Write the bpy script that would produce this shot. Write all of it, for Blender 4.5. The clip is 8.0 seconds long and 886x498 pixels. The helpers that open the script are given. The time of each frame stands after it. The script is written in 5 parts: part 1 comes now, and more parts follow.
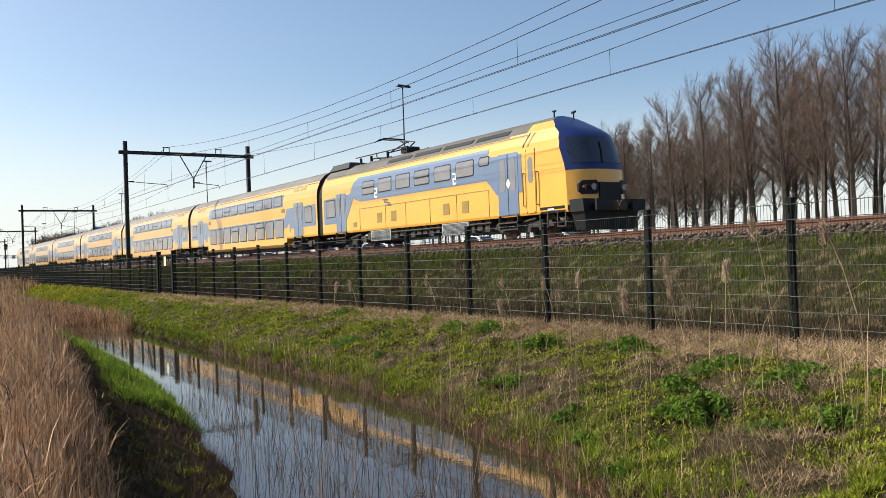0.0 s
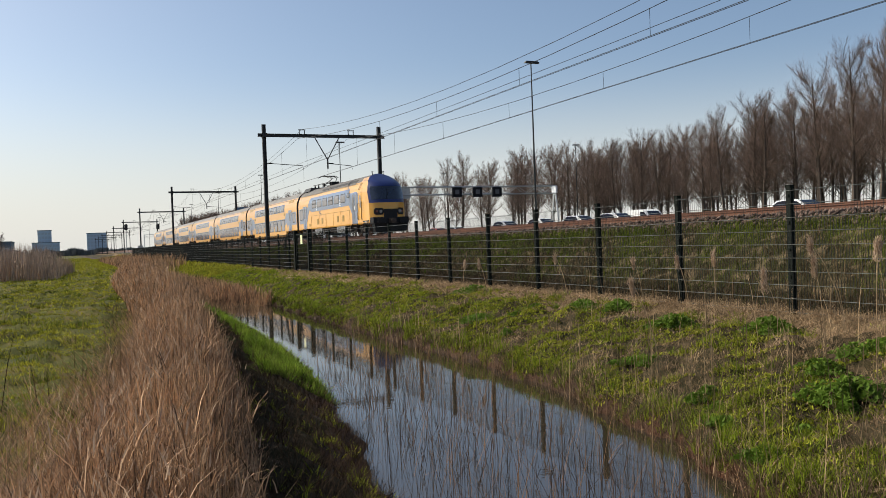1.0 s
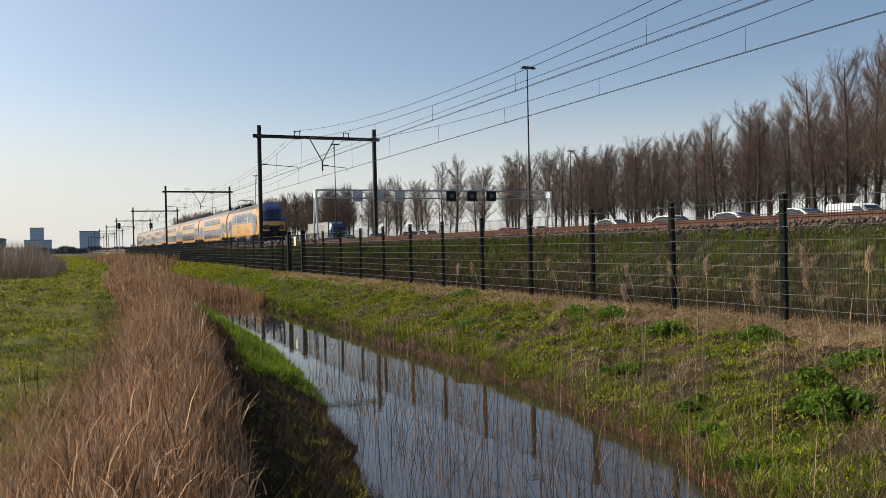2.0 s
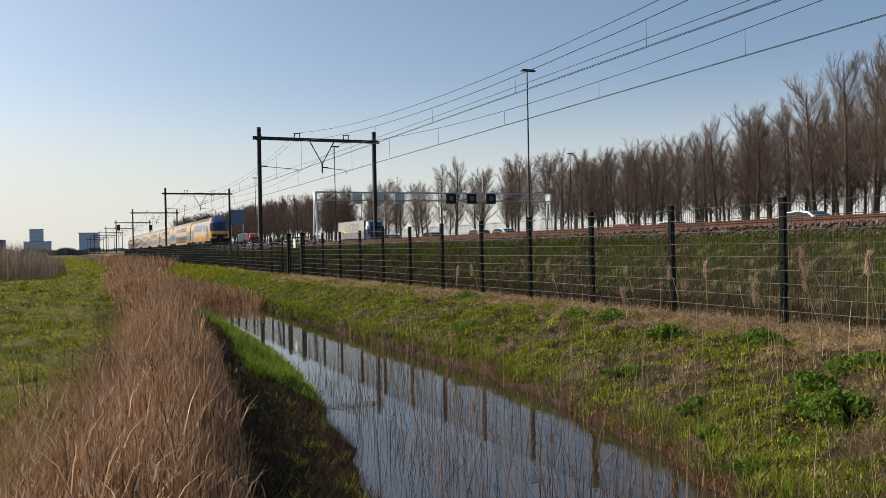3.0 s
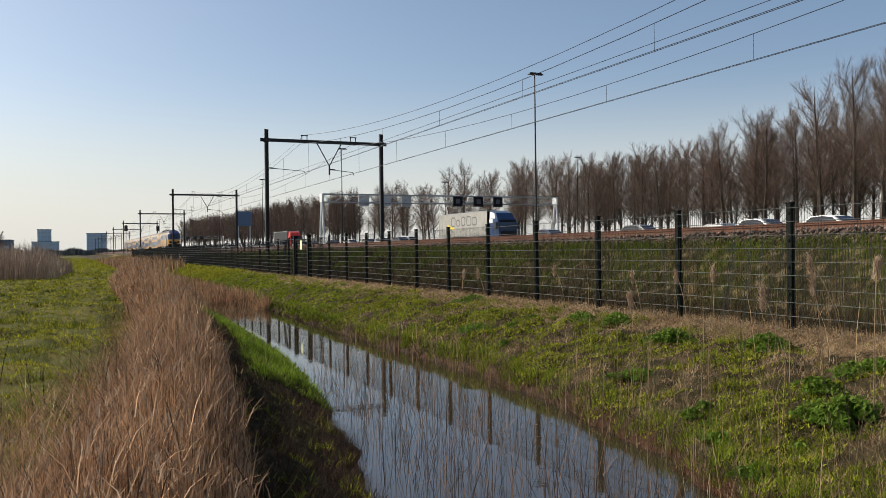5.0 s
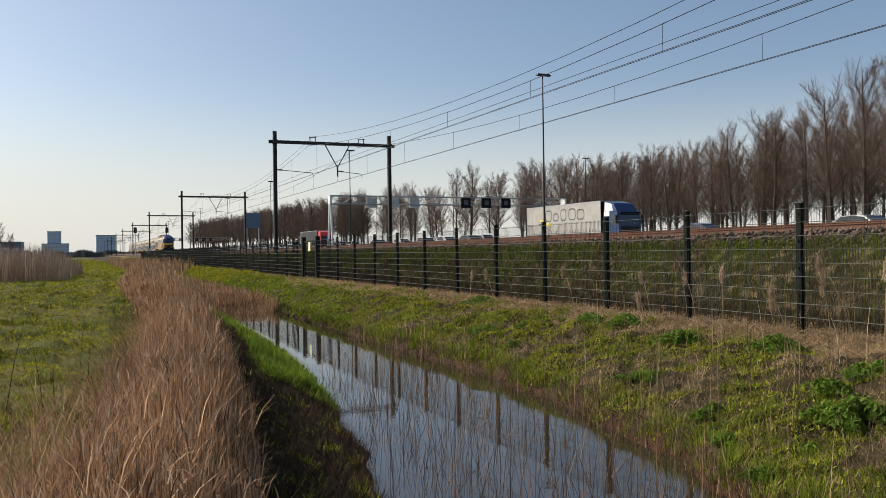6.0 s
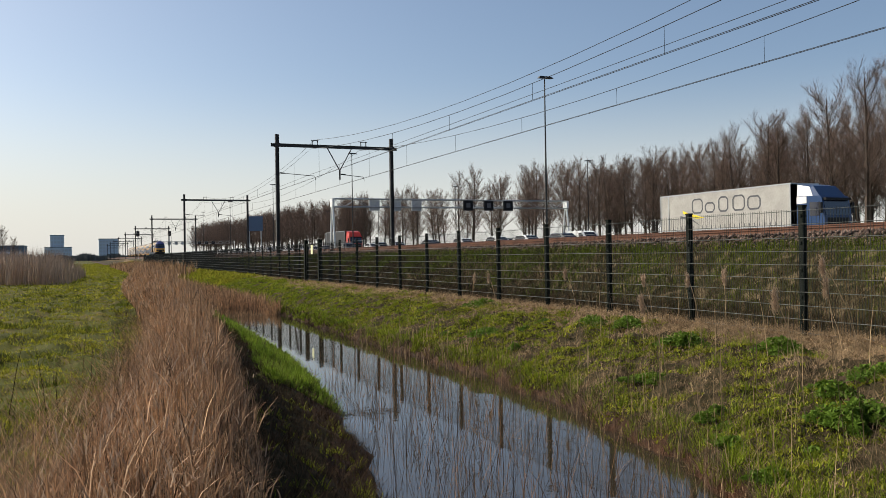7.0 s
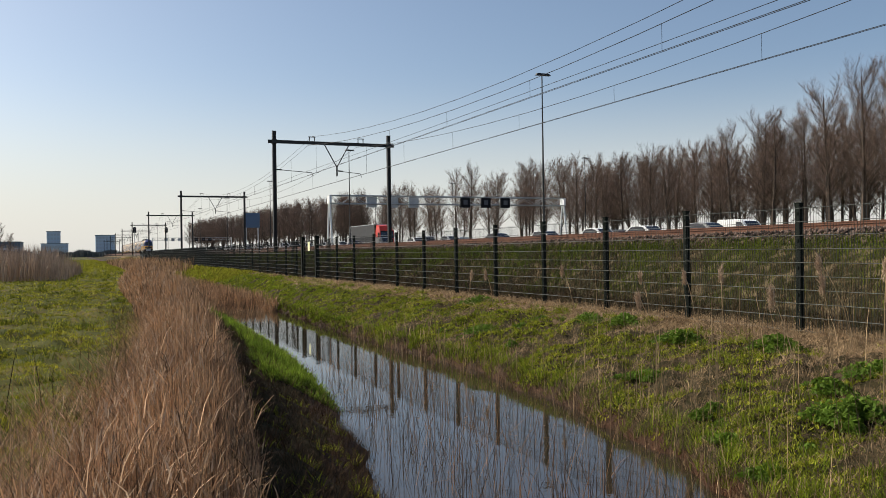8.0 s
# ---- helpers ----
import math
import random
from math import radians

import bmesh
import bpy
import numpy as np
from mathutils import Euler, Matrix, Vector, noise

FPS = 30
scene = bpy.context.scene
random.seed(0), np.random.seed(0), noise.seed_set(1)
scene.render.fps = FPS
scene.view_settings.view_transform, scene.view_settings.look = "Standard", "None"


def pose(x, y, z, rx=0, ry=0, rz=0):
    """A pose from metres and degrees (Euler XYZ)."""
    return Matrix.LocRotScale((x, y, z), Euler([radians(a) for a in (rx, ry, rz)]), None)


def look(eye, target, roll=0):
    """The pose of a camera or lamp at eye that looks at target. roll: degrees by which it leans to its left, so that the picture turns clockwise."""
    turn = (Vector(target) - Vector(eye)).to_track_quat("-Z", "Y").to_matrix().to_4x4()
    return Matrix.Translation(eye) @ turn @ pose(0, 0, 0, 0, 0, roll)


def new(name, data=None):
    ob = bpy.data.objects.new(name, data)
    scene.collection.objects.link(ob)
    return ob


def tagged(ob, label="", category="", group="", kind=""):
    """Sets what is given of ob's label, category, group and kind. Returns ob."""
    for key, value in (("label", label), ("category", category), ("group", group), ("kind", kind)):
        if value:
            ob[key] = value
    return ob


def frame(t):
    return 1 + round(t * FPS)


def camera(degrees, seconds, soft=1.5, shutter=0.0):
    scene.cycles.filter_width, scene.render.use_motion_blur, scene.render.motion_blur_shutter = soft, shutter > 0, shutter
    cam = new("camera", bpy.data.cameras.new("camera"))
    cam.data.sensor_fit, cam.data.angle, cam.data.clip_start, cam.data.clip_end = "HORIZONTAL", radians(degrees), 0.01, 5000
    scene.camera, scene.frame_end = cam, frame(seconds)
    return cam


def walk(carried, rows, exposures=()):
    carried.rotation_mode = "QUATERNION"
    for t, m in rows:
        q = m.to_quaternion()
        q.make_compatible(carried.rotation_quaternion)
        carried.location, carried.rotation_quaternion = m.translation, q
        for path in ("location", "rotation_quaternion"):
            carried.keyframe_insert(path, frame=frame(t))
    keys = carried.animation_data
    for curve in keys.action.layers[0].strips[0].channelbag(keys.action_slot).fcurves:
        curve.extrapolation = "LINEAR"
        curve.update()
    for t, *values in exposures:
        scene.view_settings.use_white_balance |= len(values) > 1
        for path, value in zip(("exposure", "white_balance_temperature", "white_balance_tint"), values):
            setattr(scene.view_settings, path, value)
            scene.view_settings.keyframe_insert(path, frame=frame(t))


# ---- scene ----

# ============ camera ============
cam = camera(55.7, 8.0, soft=0.5)
EYE = (0.0, 0.0, 1.3)
PATH = [  # seconds, yaw, pitch, roll
    (0.0, -32.59, 0.57, 1.99), (0.1, -29.65, 0.11, 2.0), (0.2, -26.82, -0.32, 2.08), (0.3, -24.83, -0.65, 2.31),
    (0.4, -23.84, -0.78, 2.34), (0.5, -23.43, -0.72, 2.22), (1.0, -23.82, -0.62, 2.11), (1.5, -24.18, -0.47, 1.49),
    (3.0, -24.28, -0.21, 1.09), (3.5, -24.26, -0.09, 0.96), (4.0, -24.19, 0.0, 0.81), (4.5, -24.08, -0.02, 0.74),
    (6.0, -23.29, 0.09, 0.78), (6.5, -23.17, 0.22, 0.91), (7.0, -23.13, 0.28, 0.91), (7.5, -23.3, 0.22, 0.94),
    (8.0, -23.33, 0.07, 0.8)]
walk(cam, [(t, pose(*EYE, 90 + p, r, y)) for t, y, p, r in PATH],
     exposures=[(0.0, 0.68, 6540, 4), (0.3, 0.56, 6600, 5), (0.7, 0.42, 6680, 6), (1.2, 0.36, 6760, 7), (8.0, 0.35, 6820, 7)])

# ============ light ============
SUN_AZ, SUN_EL = -46.0, 40.0      # degrees from the track's direction, clockwise; height
world = bpy.data.worlds.new("world")
scene.world = world
world.use_nodes = True
wn = world.node_tree.nodes
sky = wn.new("ShaderNodeTexSky")
sky.sky_type, sky.sun_disc = "NISHITA", False
sky.sun_elevation, sky.sun_rotation = radians(SUN_EL), radians(SUN_AZ)
sky.air_density, sky.dust_density, sky.ozone_density = 0.82, 1.8, 1.7
wn["Background"].inputs["Strength"].default_value = 0.106
# pale haze all round the horizon
wtc, wsep = wn.new("ShaderNodeTexCoord"), wn.new("ShaderNodeSeparateXYZ")
wrange, wmix = wn.new("ShaderNodeMapRange"), wn.new("ShaderNodeMix")
wmix.data_type = "RGBA"
wrange.interpolation_type = "SMOOTHERSTEP"
wrange.inputs["From Min"].default_value, wrange.inputs["From Max"].default_value = -0.02, 0.23
wrange.inputs["To Min"].default_value, wrange.inputs["To Max"].default_value = 0.85, 0.0
wmix.inputs["B"].default_value = (5.95, 5.95, 5.95, 1)
wl = world.node_tree.links
wl.new(wtc.outputs["Generated"], wsep.inputs[0])
wl.new(wsep.outputs["Z"], wrange.inputs["Value"])
wl.new(wrange.outputs["Result"], wmix.inputs["Factor"])
wl.new(sky.outputs[0], wmix.inputs["A"])
wl.new(wmix.outputs["Result"], wn["Background"].inputs["Color"])
sun = new("sun", bpy.data.lights.new("sun", "SUN"))
sun.data.energy, sun.data.angle, sun.data.color = 5.0, radians(0.6), (1.0, 0.93, 0.82)
sa, se = radians(SUN_AZ), radians(SUN_EL)
sun.matrix_world = look((-60, 40, 60), (-60 - math.sin(sa) * math.cos(se), 40 - math.cos(sa) * math.cos(se), 60 - math.sin(se)))

rnd = random.Random(7)
nrg = np.random.default_rng(11)


# ============ materials ============
def mat(name, c1, c2=None, rough=0.7, metal=0.0, scale=3.0, fine=40.0, bump=0.0, island=0.0, objvar=0.0, mid=0.5, width=0.25, c3=None, spec=0.5):
    """Two colours mixed by broad and fine noise; a third in flecks; bump from the fine noise; random per island or object."""
    m = bpy.data.materials.new(name)
    m.use_nodes = True
    nt = m.node_tree
    b = nt.nodes["Principled BSDF"]
    b.inputs["Roughness"].default_value, b.inputs["Metallic"].default_value = rough, metal
    b.inputs["Specular IOR Level"].default_value = spec
    geo = nt.nodes.new("ShaderNodeNewGeometry")
    co = nt.nodes.new("ShaderNodeTexCoord")

    def nz(s, detail=4):
        n = nt.nodes.new("ShaderNodeTexNoise")
        n.inputs["Scale"].default_value, n.inputs["Detail"].default_value = s, detail
        nt.links.new(co.outputs["Object"], n.inputs["Vector"])
        return n
    big, small = nz(scale), nz(fine)
    c2 = c2 or tuple(min(1, v * 0.75) for v in c1)
    add = nt.nodes.new("ShaderNodeMath")
    add.operation = "MULTIPLY_ADD"
    nt.links.new(small.outputs["Fac"], add.inputs[0])
    add.inputs[1].default_value = 0.6
    nt.links.new(big.outputs["Fac"], add.inputs[2])
    ramp = nt.nodes.new("ShaderNodeMapRange")
    ramp.inputs["From Min"].default_value, ramp.inputs["From Max"].default_value = mid + 0.3 - width, mid + 0.3 + width
    nt.links.new(add.outputs[0], ramp.inputs["Value"])
    mix = nt.nodes.new("ShaderNodeMix")
    mix.data_type = "RGBA"
    nt.links.new(ramp.outputs["Result"], mix.inputs["Factor"])
    mix.inputs["A"].default_value, mix.inputs["B"].default_value = (*c1, 1), (*c2, 1)
    out = mix.outputs["Result"]
    if c3:
        fl = nz(scale * 4.3, 3)
        r3 = nt.nodes.new("ShaderNodeMapRange")
        r3.inputs["From Min"].default_value, r3.inputs["From Max"].default_value = 0.52, 0.64
        nt.links.new(fl.outputs["Fac"], r3.inputs["Value"])
        m3 = nt.nodes.new("ShaderNodeMix")
        m3.data_type = "RGBA"
        nt.links.new(r3.outputs["Result"], m3.inputs["Factor"])
        nt.links.new(out, m3.inputs["A"])
        m3.inputs["B"].default_value = (*c3, 1)
        out = m3.outputs["Result"]
    if island or objvar:
        hs = nt.nodes.new("ShaderNodeHueSaturation")
        mr = nt.nodes.new("ShaderNodeMapRange")
        amount = island or objvar
        mr.inputs["To Min"].default_value, mr.inputs["To Max"].default_value = 1 - amount, 1 + amount
        if island:
            nt.links.new(geo.outputs["Random Per Island"], mr.inputs["Value"])
        else:
            oi = nt.nodes.new("ShaderNodeObjectInfo")
            nt.links.new(oi.outputs["Random"], mr.inputs["Value"])
        nt.links.new(mr.outputs["Result"], hs.inputs["Value"])
        nt.links.new(out, hs.inputs["Color"])
        out = hs.outputs["Color"]
    nt.links.new(out, b.inputs["Base Color"])
    if bump:
        bp = nt.nodes.new("ShaderNodeBump")
        bp.inputs["Strength"].default_value, bp.inputs["Distance"].default_value = bump, 0.02
        nt.links.new(small.outputs["Fac"], bp.inputs["Height"])
        nt.links.new(bp.outputs["Normal"], b.inputs["Normal"])
    return m


def translucent(m, color, weight=0.35):
    """Thin leaf: part of the light comes through."""
    nt = m.node_tree
    b = nt.nodes["Principled BSDF"]
    tr = nt.nodes.new("ShaderNodeBsdfTranslucent")
    src = b.inputs["Base Color"].links[0].from_socket
    nt.links.new(src, tr.inputs["Color"])
    mx = nt.nodes.new("ShaderNodeMixShader")
    mx.inputs[0].default_value = weight
    nt.links.new(b.outputs[0], mx.inputs[1])
    nt.links.new(tr.outputs[0], mx.inputs[2])
    nt.links.new(mx.outputs[0], nt.nodes["Material Output"].inputs["Surface"])
    return m


M = {}
M["meadow"] = mat("meadow_soil", (0.075, 0.075, 0.018), (0.04, 0.045, 0.012), 0.95, scale=0.5, fine=14, bump=1.0, c3=(0.10, 0.08, 0.03), spec=0.08)
M["bank"] = mat("bank_soil", (0.045, 0.034, 0.018), (0.022, 0.022, 0.009), 0.95, scale=2.2, fine=55, bump=1.0, c3=(0.07, 0.05, 0.03), spec=0.08)
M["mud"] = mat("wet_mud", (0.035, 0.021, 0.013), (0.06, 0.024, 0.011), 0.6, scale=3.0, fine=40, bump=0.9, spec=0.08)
M["straw"] = mat("dry_straw_litter", (0.20, 0.14, 0.08), (0.08, 0.055, 0.032), 0.95, scale=3, fine=60, bump=1.0, spec=0.08)
M["slope"] = mat("embankment_soil", (0.04, 0.034, 0.018), (0.022, 0.026, 0.009), 0.95, scale=0.7, fine=12, bump=0.7, c3=(0.13, 0.10, 0.06), spec=0.08)
M["ballast"] = mat("ballast_bed", (0.09, 0.068, 0.057), (0.045, 0.034, 0.03), 0.9, scale=4, fine=30, bump=1.0, spec=0.08)
M["stone"] = mat("ballast_stone", (0.16, 0.112, 0.09), (0.05, 0.035, 0.03), 0.9, scale=6, fine=60, island=0.7, spec=0.08)
M["asphalt"] = mat("asphalt", (0.055, 0.055, 0.055), (0.045, 0.045, 0.045), 0.85, scale=0.3, fine=20)
M["marking"] = mat("road_paint", (0.7, 0.7, 0.68), (0.5, 0.5, 0.48), 0.7)
M["rail"] = mat("rusty_rail", (0.16, 0.07, 0.04), (0.10, 0.045, 0.03), 0.65, metal=0.4, scale=2, fine=30)
M["sleeper"] = mat("concrete_sleeper", (0.3, 0.27, 0.24), (0.22, 0.2, 0.18), 0.9)
M["fence"] = mat("dark_green_coating", (0.008, 0.012, 0.009), (0.005, 0.007, 0.006), 0.7, scale=5, fine=60, spec=0.12)
M["wire"] = mat("fence_wire", (0.02, 0.024, 0.02), (0.012, 0.015, 0.013), 0.5, metal=0.2, scale=4, fine=60)
# same wire for the horizontals, sun glint put into a paler colour
M["wireh"] = mat("fence_wire_glint", (0.13, 0.14, 0.13), (0.07, 0.075, 0.07), 0.38, metal=0.7, scale=4, fine=60)
M["steel"] = mat("dark_steel", (0.035, 0.036, 0.04), (0.02, 0.02, 0.022), 0.6, metal=0.3, scale=2, fine=30)
M["galv"] = mat("galvanised_steel", (0.42, 0.44, 0.46), (0.32, 0.34, 0.36), 0.5, metal=0.6, scale=2, fine=30)
M["copper"] = mat("contact_wire", (0.03, 0.03, 0.032), (0.02, 0.02, 0.02), 0.5, metal=0.4)
M["white"] = mat("white_paint", (0.75, 0.76, 0.77), (0.62, 0.63, 0.64), 0.45, scale=2, fine=25)
M["black"] = mat("black_panel", (0.010, 0.010, 0.012), (0.016, 0.016, 0.018), 0.55, spec=0.2)
M["yellow"] = mat("train_yellow", (0.74, 0.365, 0.05), (0.66, 0.32, 0.042), 0.35, scale=0.5, fine=6, spec=0.25)
M["blue"] = mat("train_blue", (0.11, 0.165, 0.28), (0.09, 0.135, 0.235), 0.3, scale=0.5, fine=6)
M["navy"] = mat("nose_blue", (0.010, 0.022, 0.12), (0.008, 0.018, 0.09), 0.3, scale=0.8, fine=8)
for k in ("yellow", "blue"):      # clear varnish over the livery
    vb = M[k].node_tree.nodes["Principled BSDF"]
    vb.inputs["Coat Weight"].default_value, vb.inputs["Coat Roughness"].default_value = 1.0, 0.12
    vb.inputs["Coat IOR"].default_value = 1.36
M["roof"] = mat("train_roof", (0.10, 0.09, 0.085), (0.06, 0.055, 0.05), 0.75, scale=0.8, fine=10)
M["roofl"] = mat("train_roof_light", (0.15, 0.14, 0.13), (0.09, 0.08, 0.075), 0.7, scale=0.8, fine=10)
M["under"] = mat("underframe", (0.03, 0.026, 0.024), (0.05, 0.035, 0.028), 0.85, scale=2, fine=20)
M["grille"] = mat("train_grille", (0.30, 0.19, 0.04), (0.22, 0.14, 0.03), 0.6)
M["glass"] = mat("tinted_glass", (0.16, 0.15, 0.16), (0.20, 0.19, 0.2), 0.08, scale=0.6, fine=3, spec=0.9)
M["windscreen"] = mat("dark_windscreen", (0.012, 0.016, 0.03), (0.02, 0.025, 0.045), 0.06, spec=0.9)
M["red"] = mat("tail_red", (0.10, 0.012, 0.01), (0.07, 0.01, 0.01), 0.15)
M["bark"] = mat("poplar_bark", (0.11, 0.088, 0.075), (0.07, 0.054, 0.045), 0.9, scale=1.5, fine=15, objvar=0.2, spec=0.08)
M["twig"] = mat("poplar_twigs", (0.26, 0.18, 0.145), (0.155, 0.112, 0.092), 0.9, scale=0.4, fine=4, objvar=0.18, spec=0.08)
M["reed"] = translucent(mat("dry_reed", (0.5, 0.315, 0.185), (0.18, 0.1, 0.056), 0.6, scale=0.8, fine=6, island=0.85, spec=0.2), None, 0.12)
# reed brown paled towards grey-beige to stand in for haze
M["farreed"] = mat("hazed_reed", (0.45, 0.35, 0.27), (0.28, 0.2, 0.15), 0.85, scale=0.3, fine=2, island=0.3, spec=0.08)
M["plume"] = translucent(mat("reed_plume", (0.46, 0.34, 0.245), (0.34, 0.24, 0.17), 0.9, island=0.25, spec=0.08), None, 0.3)
M["grass"] = translucent(mat("green_grass", (0.22, 0.27, 0.025), (0.11, 0.15, 0.014), 0.75, scale=0.5, fine=5, island=0.7, spec=0.08), None, 0.28)
M["drygrass"] = translucent(mat("dry_grass", (0.46, 0.33, 0.2), (0.2, 0.135, 0.078), 0.85, scale=0.6, fine=5, island=0.7, spec=0.08), None, 0.18)
M["moss"] = translucent(mat("moss_grass", (0.33, 0.34, 0.034), (0.15, 0.17, 0.018), 0.8, scale=0.9, fine=6, island=0.7, spec=0.08), None, 0.22)
M["slopegrass"] = translucent(mat("slope_grass", (0.11, 0.135, 0.016), (0.045, 0.062, 0.009), 0.8, scale=0.6, fine=5, island=0.8, spec=0.08), None, 0.3)
M["shoregrass"] = translucent(mat("shore_grass", (0.22, 0.31, 0.035), (0.08, 0.14, 0.016), 0.7, scale=0.6, fine=5, island=0.55, spec=0.08), None, 0.4)
M["litter"] = mat("dead_litter", (0.32, 0.22, 0.145), (0.075, 0.05, 0.03), 0.9, scale=1.6, fine=9, island=0.85, spec=0.08)
M["meadowgrass"] = translucent(mat("meadow_grass", (0.33, 0.315, 0.035), (0.15, 0.155, 0.02), 0.8, scale=0.7, fine=5, island=0.6, spec=0.08), None, 0.3)
# near-bank reed shade is put into this brown; waterline stems share it
M["darkshadelitter"] = mat("dark_shade_litter", (0.10, 0.062, 0.036), (0.035, 0.024, 0.014), 0.9, scale=1, fine=8, island=0.8, spec=0.08)
M["herb"] = translucent(mat("herb_leaves", (0.115, 0.185, 0.024), (0.075, 0.13, 0.018), 0.6, scale=1.0, fine=6, island=0.3, spec=0.08), None, 0.35)
M["slopestem"] = mat("slope_stems", (0.14, 0.095, 0.055), (0.045, 0.032, 0.018), 0.85, scale=0.9, island=0.85, spec=0.08)
M["deadreed"] = mat("wet_dead_reed", (0.22, 0.125, 0.07), (0.14, 0.08, 0.045), 0.8, island=0.4, spec=0.08)
M["trailer"] = mat("trailer_side", (0.38, 0.37, 0.345), (0.28, 0.27, 0.25), 0.6, scale=0.9, fine=9)
M["truckblue"] = mat("truck_blue", (0.011, 0.042, 0.125), (0.01, 0.035, 0.1), 0.3)
M["truckred"] = mat("truck_red", (0.5, 0.035, 0.02), (0.42, 0.03, 0.02), 0.35)
M["rubber"] = mat("rubber", (0.02, 0.02, 0.02), (0.03, 0.03, 0.03), 0.85)
M["lettergrey"] = mat("letter_grey", (0.08, 0.085, 0.1), (0.09, 0.09, 0.1), 0.5)
M["signblue"] = mat("sign_blue", (0.1, 0.16, 0.26), (0.09, 0.14, 0.23), 0.5)
# distance haze is mixed into the facade, hall, pane and bush colours
M["facade"] = mat("hazed_facade", (0.44, 0.55, 0.66), (0.39, 0.49, 0.6), 0.7, scale=0.05, fine=1)
M["facade_dark"] = mat("hazed_hall", (0.12, 0.17, 0.23), (0.1, 0.15, 0.2), 0.7, scale=0.05, fine=1)
M["pane"] = mat("hazed_pane", (0.36, 0.43, 0.51), (0.39, 0.46, 0.54), 0.3)
M["bush"] = mat("hazed_bush", (0.12, 0.13, 0.135), (0.09, 0.1, 0.095), 0.95, scale=0.2, fine=3, spec=0.08)

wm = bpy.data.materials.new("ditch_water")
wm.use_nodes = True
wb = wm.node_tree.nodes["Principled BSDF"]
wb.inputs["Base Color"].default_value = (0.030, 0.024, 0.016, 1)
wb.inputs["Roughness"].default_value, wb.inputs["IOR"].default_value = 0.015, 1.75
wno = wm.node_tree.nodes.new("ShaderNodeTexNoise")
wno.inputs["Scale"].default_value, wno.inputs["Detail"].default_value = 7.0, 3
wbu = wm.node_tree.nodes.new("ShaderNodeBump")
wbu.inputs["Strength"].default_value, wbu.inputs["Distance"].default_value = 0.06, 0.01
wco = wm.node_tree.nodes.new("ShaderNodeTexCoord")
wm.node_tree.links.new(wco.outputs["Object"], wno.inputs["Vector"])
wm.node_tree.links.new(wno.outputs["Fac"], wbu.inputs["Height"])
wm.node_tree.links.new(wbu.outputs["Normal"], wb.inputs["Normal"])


# ============ mesh building ============
class Build:
    """Collects vertices, faces and material slots of one mesh."""

    def __init__(self):
        self.v, self.f, self.s, self.mirror = [], [], [], False

    def face(self, pts, slot=0):
        n = len(self.v)
        self.v += [tuple(p) for p in pts]
        self.f.append(tuple(range(n, n + len(pts))))
        self.s.append(slot)
        return self

    def hull8(self, p, slot=0):
        n = len(self.v)
        self.v += [tuple(q) for q in p]
        for q in ((0, 3, 2, 1), (4, 5, 6, 7), (0, 1, 5, 4), (1, 2, 6, 5), (2, 3, 7, 6), (3, 0, 4, 7)):
            self.f.append(tuple(n + i for i in q))
            self.s.append(slot)
        return self

    def box(self, x0, y0, z0, x1, y1, z1, slot=0):
        return self.hull8([(x0, y0, z0), (x1, y0, z0), (x1, y1, z0), (x0, y1, z0), (x0, y0, z1), (x1, y0, z1), (x1, y1, z1), (x0, y1, z1)], slot)

    def tube(self, a, b, ra, rb=None, n=6, cap=True, slot=0):
        a, b = Vector(a), Vector(b)
        rb = ra if rb is None else rb
        d = (b - a).normalized()
        u = d.cross(Vector((0, 0, 1)) if abs(d.z) < 0.9 else Vector((1, 0, 0))).normalized()
        w = d.cross(u)
        k = len(self.v)
        for c, r in ((a, ra), (b, rb)):
            for i in range(n):
                t = 2 * math.pi * i / n
                self.v.append(tuple(c + u * (r * math.cos(t)) + w * (r * math.sin(t))))
        for i in range(n):
            self.f.append((k + i, k + (i + 1) % n, k + n + (i + 1) % n, k + n + i))
            self.s.append(slot)
        if cap:
            self.f.append(tuple(k + i for i in reversed(range(n))))
            self.f.append(tuple(k + n + i for i in range(n)))
            self.s += [slot, slot]
        return self

    def prism(self, poly, axis, lo, hi, slot=0):
        """Extrudes a polygon of 2D points along an axis (0 x, 1 y, 2 z)."""
        def at(p, h):
            return {0: (h, p[0], p[1]), 1: (p[0], h, p[1]), 2: (p[0], p[1], h)}[axis]
        n, k = len(poly), len(self.v)
        self.v += [at(p, lo) for p in poly] + [at(p, hi) for p in poly]
        self.f += [tuple(k + i for i in reversed(range(n))), tuple(k + n + i for i in range(n))]
        self.f += [(k + i, k + (i + 1) % n, k + n + (i + 1) % n, k + n + i) for i in range(n)]
        self.s += [slot] * (n + 2)
        return self

    def mesh(self, name, mats, smooth=False):
        me = bpy.data.meshes.new(name)
        me.from_pydata(self.v, [], self.f)
        for m in mats if isinstance(mats, (list, tuple)) else [mats]:
            me.materials.append(m)
        me.polygons.foreach_set("material_index", self.s)
        bm = bmesh.new()
        bm.from_mesh(me)
        bmesh.ops.recalc_face_normals(bm, faces=bm.faces)
        bm.to_mesh(me)
        bm.free()
        if smooth:
            me.polygons.foreach_set("use_smooth", [True] * len(me.polygons))
        return me


